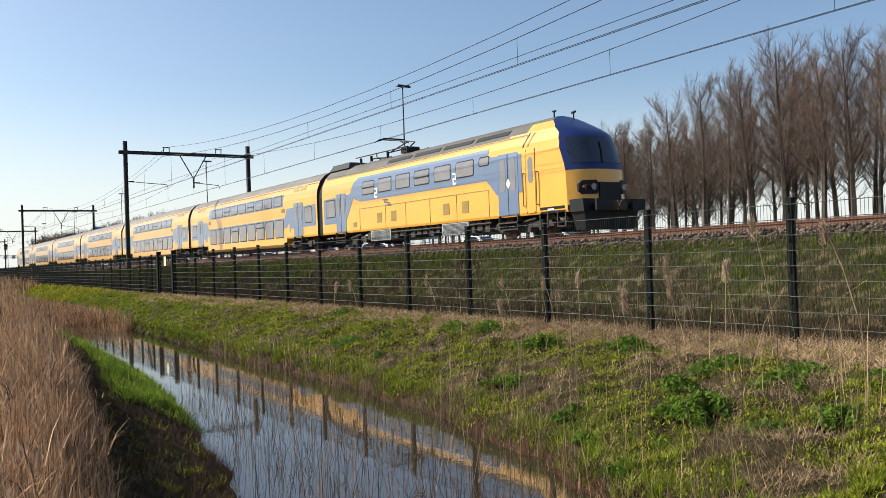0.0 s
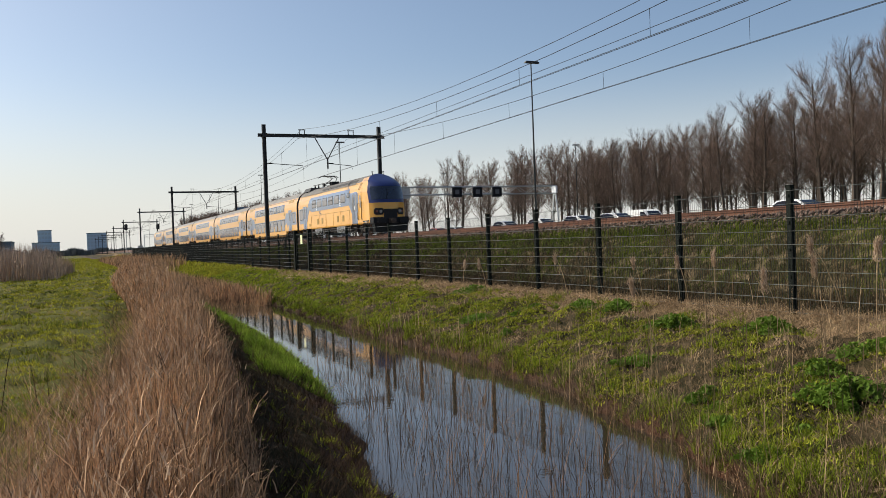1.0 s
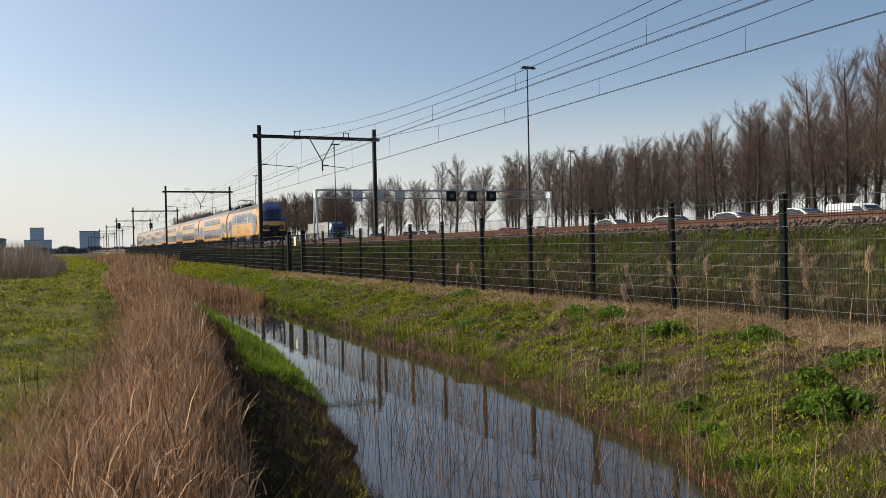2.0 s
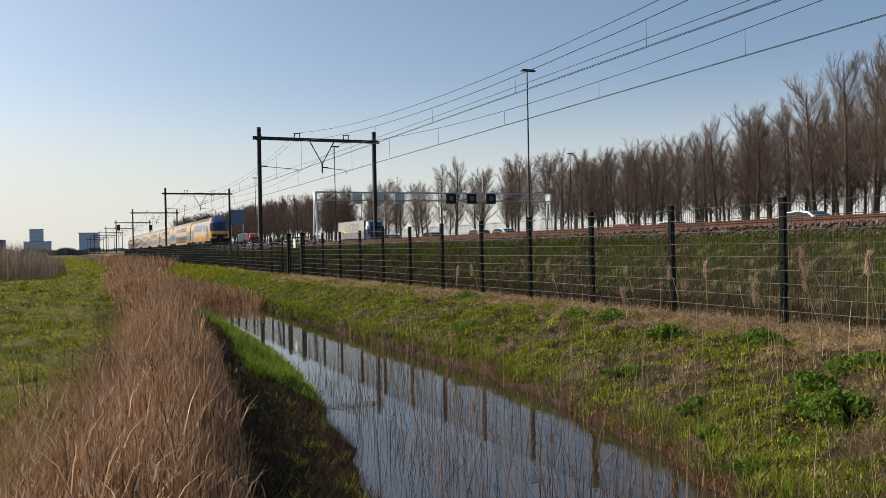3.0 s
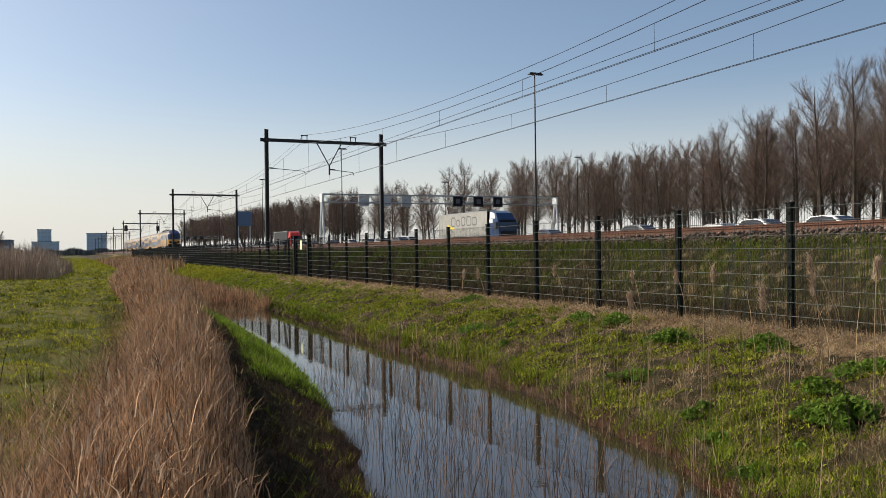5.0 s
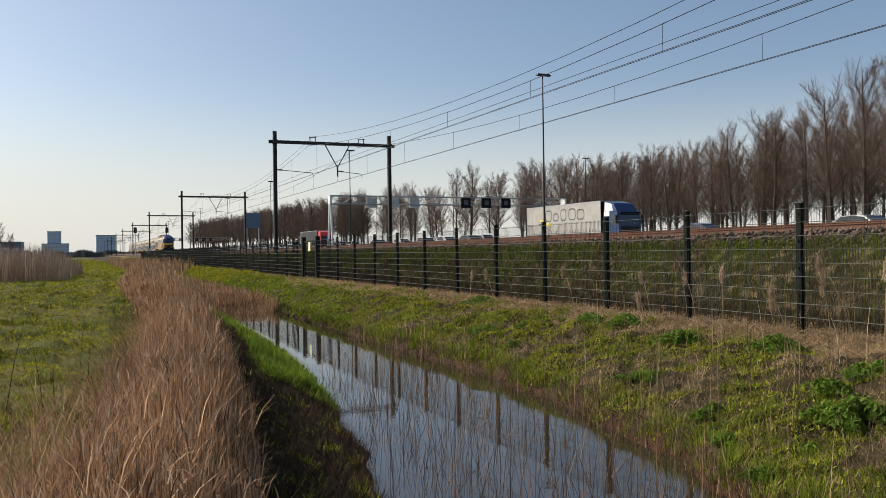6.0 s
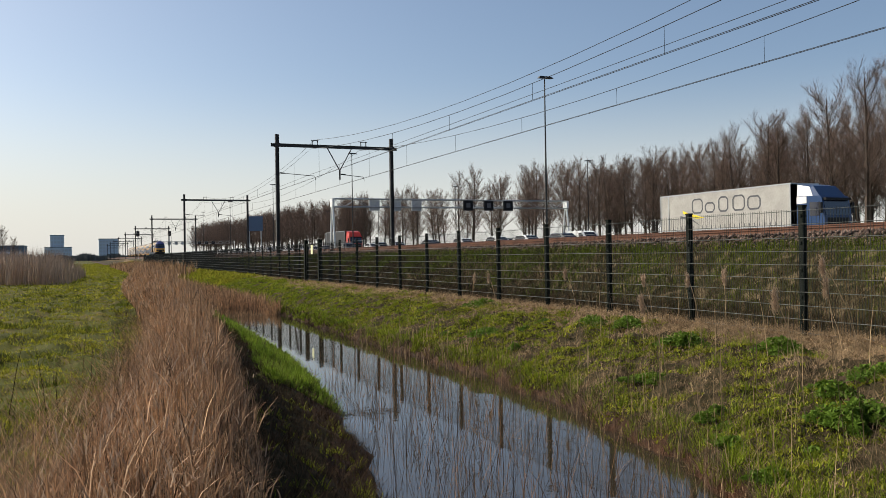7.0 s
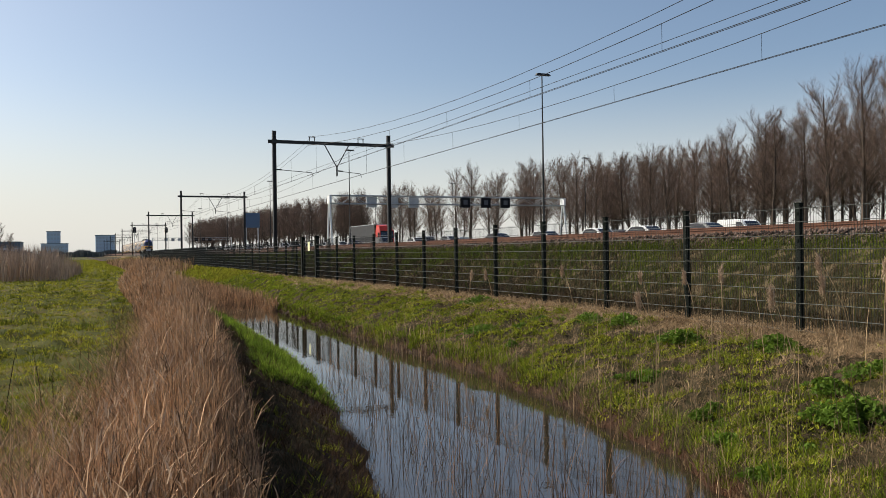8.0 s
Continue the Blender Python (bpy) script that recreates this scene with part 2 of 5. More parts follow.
def part(name, b, material, parent=None, label="", smooth=False):
    me = b.mesh(name, material, smooth) if isinstance(b, Build) else b
    ob = new(name, me)
    ob.parent = parent
    if isinstance(b, Build) and b.mirror:       # the same part on the other side
        b.v = [(-x, y, z) for x, y, z in b.v]
        b.mirror = False
        part(name, b, material, parent, label, smooth)
    return tagged(ob, label)


def thing(name, label, category, m=None, group="", kind=""):
    ob = new(name)
    ob.empty_display_size = 0.2
    if m:
        ob.matrix_world = m
    return tagged(ob, label, category, group, kind)


def array_mesh(name, verts, faces, material, smooth=False):
    """A mesh of numpy arrays: faces is an array of equal polygons."""
    me = bpy.data.meshes.new(name)
    n, k = faces.shape
    me.vertices.add(len(verts))
    me.vertices.foreach_set("co", np.ascontiguousarray(verts, dtype=np.float32).ravel())
    me.loops.add(n * k)
    me.loops.foreach_set("vertex_index", np.ascontiguousarray(faces, dtype=np.int32).ravel())
    me.polygons.add(n)
    me.polygons.foreach_set("loop_start", np.arange(0, n * k, k, dtype=np.int32))
    for m in material if isinstance(material, (list, tuple)) else [material]:
        me.materials.append(m)
    me.update(calc_edges=True)
    if smooth:
        me.polygons.foreach_set("use_smooth", [True] * n)
    return me


def blades(base, height, width, lean, bend=0.5, lift=0.0, az=None):
    """Bent, tapering strips: base n x 3, the rest n or numbers. Returns vertices and triangles."""
    n = len(base)
    az = nrg.uniform(0, 2 * np.pi, n) if az is None else az
    face = nrg.uniform(0, np.pi, n)
    h, w, l = (np.broadcast_to(np.asarray(q, float), (n,)) for q in (height, width, lean))
    side = np.stack([np.cos(face), np.sin(face), np.zeros(n)], 1) * (w / 2)[:, None]
    go = np.stack([np.cos(az), np.sin(az), np.zeros(n)], 1)
    up = np.array([0, 0, 1.0])
    rise = np.sqrt(np.maximum(0.012, 1 - l ** 2))
    mid = base + up * (h * (0.55 * rise + 0.22 * max(bend, 0) * (1 - rise)))[:, None] + go * (l * h * 0.55 * (1 - max(bend, 0) * 0.6))[:, None]
    tip = base + up * (h * rise)[:, None] + go * (l * h)[:, None]
    v = np.stack([base - side, base + side, mid - side * 0.8, mid + side * 0.8, tip], 1).reshape(-1, 3)
    k = (np.arange(n) * 5)[:, None]
    f = np.concatenate([k + np.array([[0, 1, 3]]), k + np.array([[0, 3, 2]]), k + np.array([[2, 3, 4]])], 0)
    return v, f


def join(sets):
    vs, fs, k = [], [], 0
    for v, f in sets:
        vs.append(v)
        fs.append(f + k)
        k += len(v)
    return np.concatenate(vs), np.concatenate(fs)


# ============ the lie of the land ============
WATER = -0.91
FENCE_X, FENCE_T = 9.741, 0.009


def fence_x(y):
    return FENCE_X + FENCE_T * (y - 9.29)


def shore_l(y):
    return np.interp(y, [-10, 2, 7.2, 9.2, 12.5, 15.4, 18.3, 22.4, 28.6, 33, 60], [1.2, 1.75, 2.5, 2.9, 3.4, 3.75, 3.95, 4.1, 4.3, 4.6, 4.8]) + 0.05 * np.sin(y * 2.3) + 0.03 * np.sin(y * 5.9)


def shore_r(y):
    return np.interp(y, [-10, 2, 5.9, 7.4, 8.7, 11, 13.8, 20, 25.7, 31, 60], [3.5, 4.6, 5.2, 5.7, 5.95, 6.3, 6.55, 6.45, 6.6, 6.75, 6.9]) + 0.07 * np.sin(y * 1.9 + 1) + 0.05 * np.sin(y * 4.7) + 0.03 * np.sin(y * 9.1)


def rail_z(y):
    return 1.87 - 0.0045 * np.clip(y, -30, 95)


def far_z(y):
    """Rail height of the far track."""
    return 2.02 - 0.002 * np.clip(y, -30, 95)


def fbm(x, y, s):
    return (np.sin(x * s * 1.7 + 3 * np.sin(y * s * 0.9 + 1.3)) + np.sin(y * s * 2.1 + 2.3 * np.sin(x * s * 1.3 + 0.4)) + 0.6 * np.sin((x + y) * s * 3.7 + 1.1)) / 2.6


def ground(x, y):
    """Height of the ground at arrays x, y."""
    x, y = np.asarray(x, float), np.asarray(y, float)
    sl, sr, fx = shore_l(y), shore_r(y), fence_x(y)
    close = np.clip((y - 32.0) / 2.0, 0, 1)               # the open water ends in a reed bed
    bottom = -1.35 * (1 - close) + -0.72 * close
    meadow = -0.24 + 0.05 * fbm(x, y, 0.9) + 0.10 * fbm(x, y * 0.9, 2.3) + 0.06 * fbm(x + 3, y, 3.9)
    left = np.interp(x - sl, [-1.5, -0.9, -0.25, 0.0, 0.5], [0, 0.25, 0.75, 1.0, 1.9]) 
    zl = meadow * (1 - np.clip(left, 0, 1)) + (WATER - 0.02) * np.clip(left, 0, 1) - 0.45 * np.clip(left - 1, 0, 1)
    u = np.clip((x - sr) / (fx - 0.4 - sr), -0.2, 1)
    rise = np.interp(u, [-0.2, 0, 0.06, 0.3, 0.65, 1], [-0.45, 0, 0.22, 0.52, 0.86, 1.0])
    zr = WATER + rise * (0.0 - WATER) + 0.07 * fbm(x, y, 2.2) * np.clip(u * 4, 0, 1) + 0.06 * fbm(x, y, 5.1) * np.clip(u * 4, 0, 1) + 0.02 * fbm(x, y, 10.7) * np.clip(u * 4, 0, 1)
    mid = (sl + sr) / 2
    z = np.where(x < mid, np.maximum(zl, bottom), np.maximum(zr, bottom))
    crest = rail_z(y) - 0.47
    e = np.interp(x, [10.4, 11.2, 13.9, 14.5], [0, 0.1, 0.96, 1.0])
    bank = 0.0 + e * crest + 0.06 * fbm(x, y, 1.1) * np.clip(e * (1 - e) * 5, 0, 1)
    z = np.where(x > fx - 0.35, bank + 0.02 * fbm(x, y, 3.0), z)
    far = np.interp(x, [24.0, 26.0, 29.0, 30.5, 70, 74, 90, 200], [0, -0.35, -0.1, 0.2, 0.2, 0.0, -0.6, -1.6])
    z = np.where(x > 24.0, crest + far, z)
    return z


def axis_steps(parts):
    out = []
    for a, b, n in parts:
        out += list(np.linspace(a, b, n, endpoint=False))
    return np.array(out + [parts[-1][1]])


gx = axis_steps([(-4000, -400, 6), (-400, -40, 10), (-40, -16, 16), (-16, 0, 90), (0, 2, 16), (2, 9, 90), (9, 14.6, 30), (14.6, 30, 14), (30, 100, 14), (100, 4000, 10)])
gy = axis_steps([(-400, -10, 8), (-10, 3, 20), (3, 12, 70), (12, 36, 110), (36, 80, 90), (80, 300, 30), (300, 4500, 14)])
X, Y = np.meshgrid(gx, gy, indexing="ij")
Z = ground(X, Y)
nx, ny = X.shape
ii, jj = np.meshgrid(np.arange(nx - 1), np.arange(ny - 1), indexing="ij")
quad = np.stack([ii * ny + jj, (ii + 1) * ny + jj, (ii + 1) * ny + jj + 1, ii * ny + jj + 1], -1).reshape(-1, 4)
gm = array_mesh("ground", np.stack([X, Y, Z], -1).reshape(-1, 3), quad, [M["meadow"], M["bank"], M["mud"], M["straw"], M["slope"], M["ballast"]], True)
cx, cy = (X[:-1, :-1] + X[1:, 1:]).ravel() / 2, (Y[:-1, :-1] + Y[1:, 1:]).ravel() / 2
jit = 0.25 * fbm(cx, cy, 2.9)
slot = np.zeros(len(cx), np.int32)
slot[cx > shore_l(cy) - 1.3 + jit] = 1
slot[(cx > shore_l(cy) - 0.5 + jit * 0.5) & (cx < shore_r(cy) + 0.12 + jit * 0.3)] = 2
slot[(cx > shore_r(cy) + 0.12 + jit * 0.3)] = 1
slot[(cx > fence_x(cy) - 1.1 + jit * 2) & (cx < fence_x(cy) + 0.8 + jit)] = 3
slot[cx > fence_x(cy) + 0.8 + jit] = 4
slot[(cx > 14.2) & (cx < 24.2)] = 5
slot[cx > 24.2] = 0
gm.polygons.foreach_set("material_index", slot)
gob = tagged(new("ground", gm), "grassy polder ground with a ditch and a railway embankment", "ground", kind="structure")

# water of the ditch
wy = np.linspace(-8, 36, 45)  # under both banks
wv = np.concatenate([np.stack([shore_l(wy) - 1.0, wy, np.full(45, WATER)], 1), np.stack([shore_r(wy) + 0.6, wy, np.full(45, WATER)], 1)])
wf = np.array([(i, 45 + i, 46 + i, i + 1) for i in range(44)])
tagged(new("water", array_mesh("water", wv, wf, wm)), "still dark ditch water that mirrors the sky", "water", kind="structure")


# ============ railway ============
def along(y0, y1, step):
    return np.arange(y0, y1 + 0.01, step)


TRACKS = (17.3, 21.5)
bb = Build()
for y0 in list(range(-40, 100, 10)) + list(range(100, 900, 100)):
    y1 = y0 + (10 if y0 < 100 else 100)
    za, zb = float(rail_z(y0)), float(rail_z(y1))
    lift = float(far_z(y0) - rail_z(y0)), float(far_z(y1) - rail_z(y1))
    prof = [(14.35, -0.5, 0), (15.35, -0.2, 0), (18.8, -0.2, 0), (20.0, -0.2, 1), (23.4, -0.2, 1), (24.4, -0.7, 1)]
    for (xa, ha, fa), (xb, hb, fb) in zip(prof, prof[1:]):
        bb.face([(xa, y0, za + ha + fa * lift[0]), (xb, y0, za + hb + fb * lift[0]), (xb, y1, zb + hb + fb * lift[1]), (xa, y1, zb + ha + fa * lift[1])])
tagged(part("ballast_bed", bb, M["ballast"]), "grey-brown crushed stone ballast bed under the tracks", "ballast", kind="structure")

RAIL = [(-0.075, -0.17), (0.075, -0.17), (0.075, -0.15), (0.012, -0.13), (0.012, -0.04), (0.036, -0.03), (0.036, 0), (-0.036, 0), (-0.036, -0.03), (-0.012, -0.04), (-0.012, -0.13), (-0.075, -0.15)]
sleeper_mesh = Build().hull8([(-1.25, -0.14, -0.2), (1.25, -0.14, -0.2), (1.25, 0.14, -0.2), (-1.25, 0.14, -0.2), (-1.25, -0.1, 0), (1.25, -0.1, 0), (1.25, 0.1, 0), (-1.25, 0.1, 0)]).mesh("sleeper", M["sleeper"])
for cxr in TRACKS:
    level = rail_z if cxr < 20 else far_z
    tr = thing("railway_track", "rusty steel rails on concrete sleepers in stone ballast", "railway track", pose(cxr, 0, 0), "railway tracks", "structure")
    for sx in (-0.7525, 0.7525):
        rb = Build()
        ys = [-40, -30, 0, 30, 60, 95, 900]
        for a, b in zip(ys, ys[1:]):
            za, zb = float(level(a)), float(level(b))
            n, k = len(RAIL), len(rb.v)
            rb.v += [(sx + p, a, za + q) for p, q in RAIL] + [(sx + p, b, zb + q) for p, q in RAIL]
            for i in range(n):
                rb.f.append((k + i, k + (i + 1) % n, k + n + (i + 1) % n, k + n + i))
                rb.s.append(0)
        part("rail", rb, M["rail"], tr)
    for y in along(2, 80, 0.6):
        s = part("sleeper", sleeper_mesh, None, tr)
        s.location = (0, float(y), float(level(y)) - 0.17)

# ballast stones on the shoulder and between the rails
n = 9000
sy = 4 + 66 * nrg.random(n) ** 1.5
sx = nrg.uniform(14.15, 16.6, n)
sz = rail_z(sy) + np.interp(sx, [14.2, 15.35, 16.6], [-0.5, -0.2, -0.2]) + 0.02
r = nrg.uniform(0.035, 0.085, n)
octa = np.array([(1, 0, 0), (0, 1, 0), (-1, 0, 0), (0, -1, 0), (0, 0, 0.8), (0, 0, -0.8)], float)
sv = octa[None] * r[:, None, None] * nrg.uniform(0.6, 1.35, (n, 6, 1)) + np.stack([sx, sy, sz], 1)[:, None] + nrg.normal(0, 0.006, (n, 6, 3))
of = np.array([(0, 1, 4), (1, 2, 4), (2, 3, 4), (3, 0, 4), (1, 0, 5), (2, 1, 5), (3, 2, 5), (0, 3, 5)])
sf = (of[None] + (np.arange(n) * 6)[:, None, None]).reshape(-1, 3)
tagged(new("ballast_stones", array_mesh("ballast_stones", sv.reshape(-1, 3), sf, M["stone"])), "loose grey-brown crushed ballast stones", "ballast", kind="stuff")


# ============ catenary ============
PORTAL_Y = [68.0 + 69.4 * k for k in range(0, 9)]
PXL, PXR, PTOP, PBEAM = 14.5, 24.35, 11.2, 10.32


def portal(y):
    """A portal of two masts and a beam over both tracks."""
    zb = float(rail_z(y)) - 0.6
    p = thing("catenary_portal", "dark steel catenary portal spanning both railway tracks", "catenary portal", pose(0, y, 0), "catenary portals", "structure")
    for x in (PXL, PXR):
        b = Build()
        for s in (-1, 1):
            b.box(x + s * 0.13 - 0.012, -0.14, zb, x + s * 0.13 + 0.012, 0.14, PTOP)
        b.box(x - 0.118, -0.008, zb, x + 0.118, 0.008, PTOP)
        b.box(x - 0.2, -0.2, PBEAM - 0.16, x + 0.2, 0.2, PBEAM + 0.16)
        b.box(x - 0.3, -0.3, zb - 0.3, x + 0.3, 0.3, zb + 0.15)
        part("mast", b, M["steel"], p)
    b = Build()
    for s in (-0.12, 0.12):
        b.box(PXL - 0.5, -0.09, PBEAM + s - 0.012, PXR + 0.5, 0.09, PBEAM + s + 0.012)
    b.box(PXL - 0.5, -0.006, PBEAM - 0.108, PXR + 0.5, 0.006, PBEAM + 0.108)
    part("beam", b, M["steel"], p)
    for x in TRACKS:
        x += 0.35
        b = Build()
        for s in (-0.22, 0.22):
            b.box(x + s - 0.03, -0.03, PBEAM + 0.13, x + s + 0.03, 0.03, PBEAM + 0.5)
        b.box(x - 0.3, -0.04, PBEAM + 0.46, x + 0.3, 0.04, PBEAM + 0.52)
        part("insulator_frame", b, M["steel"], p)
    xm = sum(TRACKS) / 2 + 0.35
    b = Build()
    b.tube((xm - 1.05, 0, PBEAM - 0.1), (xm, 0, 8.35), 0.045)
    b.tube((xm + 1.05, 0, PBEAM - 0.1), (xm, 0, 8.35), 0.045)
    b.tube((xm, 0, 8.4), (xm, 0, 7.6), 0.07)
    part("drop_bracket", b, M["steel"], p)
    for x0, x1 in ((PXL + 0.1, TRACKS[0] + 0.3), (xm, TRACKS[1] + 0.3)):
        b = Build()
        b.tube((x0, 0, 8.05), (x1, 0, 7.85), 0.028)
        b.tube((x1, 0, 7.85), (x1 + 0.1, 0, 7.55), 0.02)
        b.tube((x0 + 0.1, 0, 8.05), (x0 + 0.5, 0, 8.03), 0.06)
        part("registration_arm", b, M["steel"], p)


for y in PORTAL_Y:
    portal(y)
portal(PORTAL_Y[0] - 69.4)


def wire_between(b, a, c, sag, r, n=10):
    a, c = Vector(a), Vector(c)
    pts = [a.lerp(c, i / n) - Vector((0, 0, sag * 4 * (i / n) * (1 - i / n))) for i in range(n + 1)]
    for p, q in zip(pts, pts[1:]):
        b.tube(p, q, r, n=4, cap=False)


yy = [PORTAL_Y[0] - 69.4] + PORTAL_Y
for x in TRACKS:
    line = thing("overhead_line", "dark overhead contact wires hung from a messenger wire by droppers", "overhead wire", None, "overhead lines", "structure")
    b1, b2, b3 = Build(), Build(), Build()
    for a, c in zip(yy, yy[1:]):
        zc = 7.62 if x < 20 else 7.66
        for off in (-0.05, 0.05):
            wire_between(b1, (x + off, a, zc), (x + off, c, zc), 0.0, 0.011, 4)
        sag = 1.78 if x < 20 else 1.72
        wire_between(b2, (x, a, 10.1), (x, c, 10.1), sag, 0.014, 14)
        if x < 20:
            wire_between(b2, (x + 0.35, a, 10.85), (x + 0.35, c, 10.85), 1.95, 0.013, 14)
            wire_between(b2, (x, a, 8.0), (x, c, 8.0), 0.12, 0.011, 8)
        for i in range(1, 9):
            f = (i - 0.3) / 8
            y = a + (c - a) * f
            b3.tube((x, y, 10.1 - sag * 4 * f * (1 - f)), (x, y, zc), 0.009, n=4, cap=False)
    part("contact_wire", b1, M["copper"], line)
    part("messenger_wire", b2, M["copper"], line)
    part("dropper", b3, M["copper"], line)


# ============ fence along the railway ============
FENCE_H, STEP = 1.88, 2.52
post_b = Build()
post_b.box(-0.04, -0.042, -0.25, 0.04, 0.042, FENCE_H + 0.02)
post_b.box(-0.046, -0.048, FENCE_H + 0.02, 0.046, 0.048, FENCE_H + 0.045)
for i in range(5):
    post_b.box(-0.055, -0.02, 0.15 + 0.4 * i, -0.035, 0.02, 0.19 + 0.4 * i)
post_mesh = post_b.mesh("post", M["fence"])
pan = Build()
# slot 1: horizontal wires, with the glint in their colour
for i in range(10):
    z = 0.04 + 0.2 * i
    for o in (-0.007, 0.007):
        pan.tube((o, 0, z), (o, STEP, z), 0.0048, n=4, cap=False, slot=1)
for i in range(51):
    pan.tube((0, 0.01 + 0.05 * i, 0.03), (0, 0.01 + 0.05 * i, FENCE_H - 0.01), 0.0034, n=3, cap=False)
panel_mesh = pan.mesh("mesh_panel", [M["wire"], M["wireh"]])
fence = thing("fence", "dark green double-wire mesh fence with square steel posts", "fence", kind="structure")
GATE = (37.9, 40.5)
turn = math.atan2(-FENCE_T, 1)
for k in range(-5, 70):
    y = 9.29 + STEP * k
    x = float(fence_x(y))
    z = float(ground(x, y)) - 0.02 if k < 30 else -0.02
    if not GATE[0] - 1 < y < GATE[1] + 0.5:
        po = part("post", post_mesh, None, fence)
        po.matrix_local = pose(x, y, 0, rnd.uniform(-0.5, 0.5), rnd.uniform(-0.5, 0.5), math.degrees(turn))
    if not GATE[0] - 2 < y < GATE[1] - 0.5:
        pa = part("mesh_panel", panel_mesh, None, fence)
        pa.matrix_local = pose(x - 0.045, y, 0, rnd.uniform(-0.25, 0.25), rnd.uniform(-0.4, 0.4), math.degrees(turn))

gate = thing("gate", "dark green mesh gate with thick posts and a small pale sign", "gate", pose(float(fence_x(GATE[0])), GATE[0], 0), kind="structure")
for dy in (0, GATE[1] - GATE[0]):
    part("gate_post", Build().box(-0.09, dy - 0.09, -0.3, 0.09, dy + 0.09, 2.0).box(-0.1, dy - 0.1, 2.0, 0.1, dy + 0.1, 2.03), M["fence"], gate)
g = Build()
w = GATE[1] - GATE[0]
g.box(-0.03, 0.14, 0.1, 0.03, 0.2, 1.85).box(-0.03, w - 0.2, 0.1, 0.03, w - 0.14, 1.85)
g.box(-0.03, 0.2, 1.79, 0.03, w - 0.2, 1.85).box(-0.03, 0.2, 0.1, 0.03, w - 0.2, 0.16)
part("gate_frame", g, M["fence"], gate)
g = Build()
for i in range(42):
    g.tube((0, 0.23 + 0.05 * i, 0.16), (0, 0.23 + 0.05 * i, 1.79), 0.004, n=3, cap=False)
for i in range(8):
    g.tube((0, 0.2, 0.36 + 0.2 * i), (0, w - 0.2, 0.36 + 0.2 * i), 0.006, n=4, cap=False)
part("gate_mesh", g, M["wire"], gate)
part("gate_sign", Build().box(-0.05, 1.15, 1.35, -0.04, 1.5, 1.78), mat("sign_pale_yellow", (0.75, 0.75, 0.45), (0.65, 0.66, 0.4), 0.5), gate, "small pale yellow sign plate")
for k in (-2, -1):
    pa = part("mesh_panel", panel_mesh, None, gate)
    pa.matrix_local = pose(-0.045, 0 if k == -2 else w, 0) @ (pose(0, -STEP * 0.98, 0) if k == -2 else pose(0, 0, 0))


# ============ train ============
CAR_L, HALF, TOP = 26.4, 1.39, 4.7
PROFILE = [(-1.36, 0.88), (-HALF, 0.98), (-HALF, 3.25), (-1.33, 3.62), (-1.14, 4.08), (-0.82, 4.42), (-0.4, 4.63), (0, TOP)]
PROFILE = PROFILE + [(-x, z) for x, z in reversed(PROFILE[:-1])]


def side_x(z, out=0.0):
    """x of the near side of the body at height z, out metres proud."""
    pts = PROFILE[:8]
    return float(np.interp(z, [p[1] for p in pts], [p[0] for p in pts])) - out  # vertical below the sill


def side_panel(b, poly, out=0.012, both=True, split=(3.25, 3.62, 4.08)):
    """A thin panel that follows the side: poly of (y, z) points, convex, cut at the bends."""
    def clip(pl, z, above):
        res = []
        for (y0, z0), (y1, z1) in zip(pl, pl[1:] + pl[:1]):
            i0, i1 = (z0 >= z) == above or z0 == z, (z1 >= z) == above or z1 == z
            if i0:
                res.append((y0, z0))
            if i0 != i1 and z0 != z1:
                t = (z - z0) / (z1 - z0)
                res.append((y0 + t * (y1 - y0), z))
        return res
    pieces, rest = [], list(poly)
    for z in split:
        if rest and min(q[1] for q in rest) < z < max(q[1] for q in rest):
            pieces.append(clip(rest, z, False))
            rest = clip(rest, z, True)
    pieces.append(rest)
    for pl in pieces:
        if len(pl) < 3:
            continue
        for s in (1,):
            b.mirror = both
            n, k = len(pl), len(b.v)
            b.v += [(s * side_x(z, out), y, z) for y, z in pl] + [(s * side_x(z, -0.02), y, z) for y, z in pl]
            b.f += [tuple(k + i for i in range(n))] + [(k + i, k + n + i, k + n + (i + 1) % n, k + (i + 1) % n) for i in range(n)]
            b.s += [0] * (n + 1)
    return b


def rect(y0, z0, y1, z1, c=0.0):
    if not c:
        return [(y0, z0), (y1, z0), (y1, z1), (y0, z1)]
    return [(y0 + c, z0), (y1 - c, z0), (y1, z0 + c), (y1, z1 - c), (y1 - c, z1), (y0 + c, z1), (y0, z1 - c), (y0, z0 + c)]


def window(car, y0, z0, y1, z1, label="", vent=False):
    b = side_panel(Build(), rect(y0 - 0.05, z0 - 0.05, y1 + 0.05, z1 + 0.05, 0.07), 0.018)
    w = part("window", b, M["black"], car, label)
    part("pane", side_panel(Build(), rect(y0, z0, y1, z1, 0.05), 0.024), M["glass"], w)
    if vent:
        part("vent_bar", side_panel(Build(), rect(y0, z1 - 0.34, y1, z1 - 0.27), 0.032), M["black"], w)


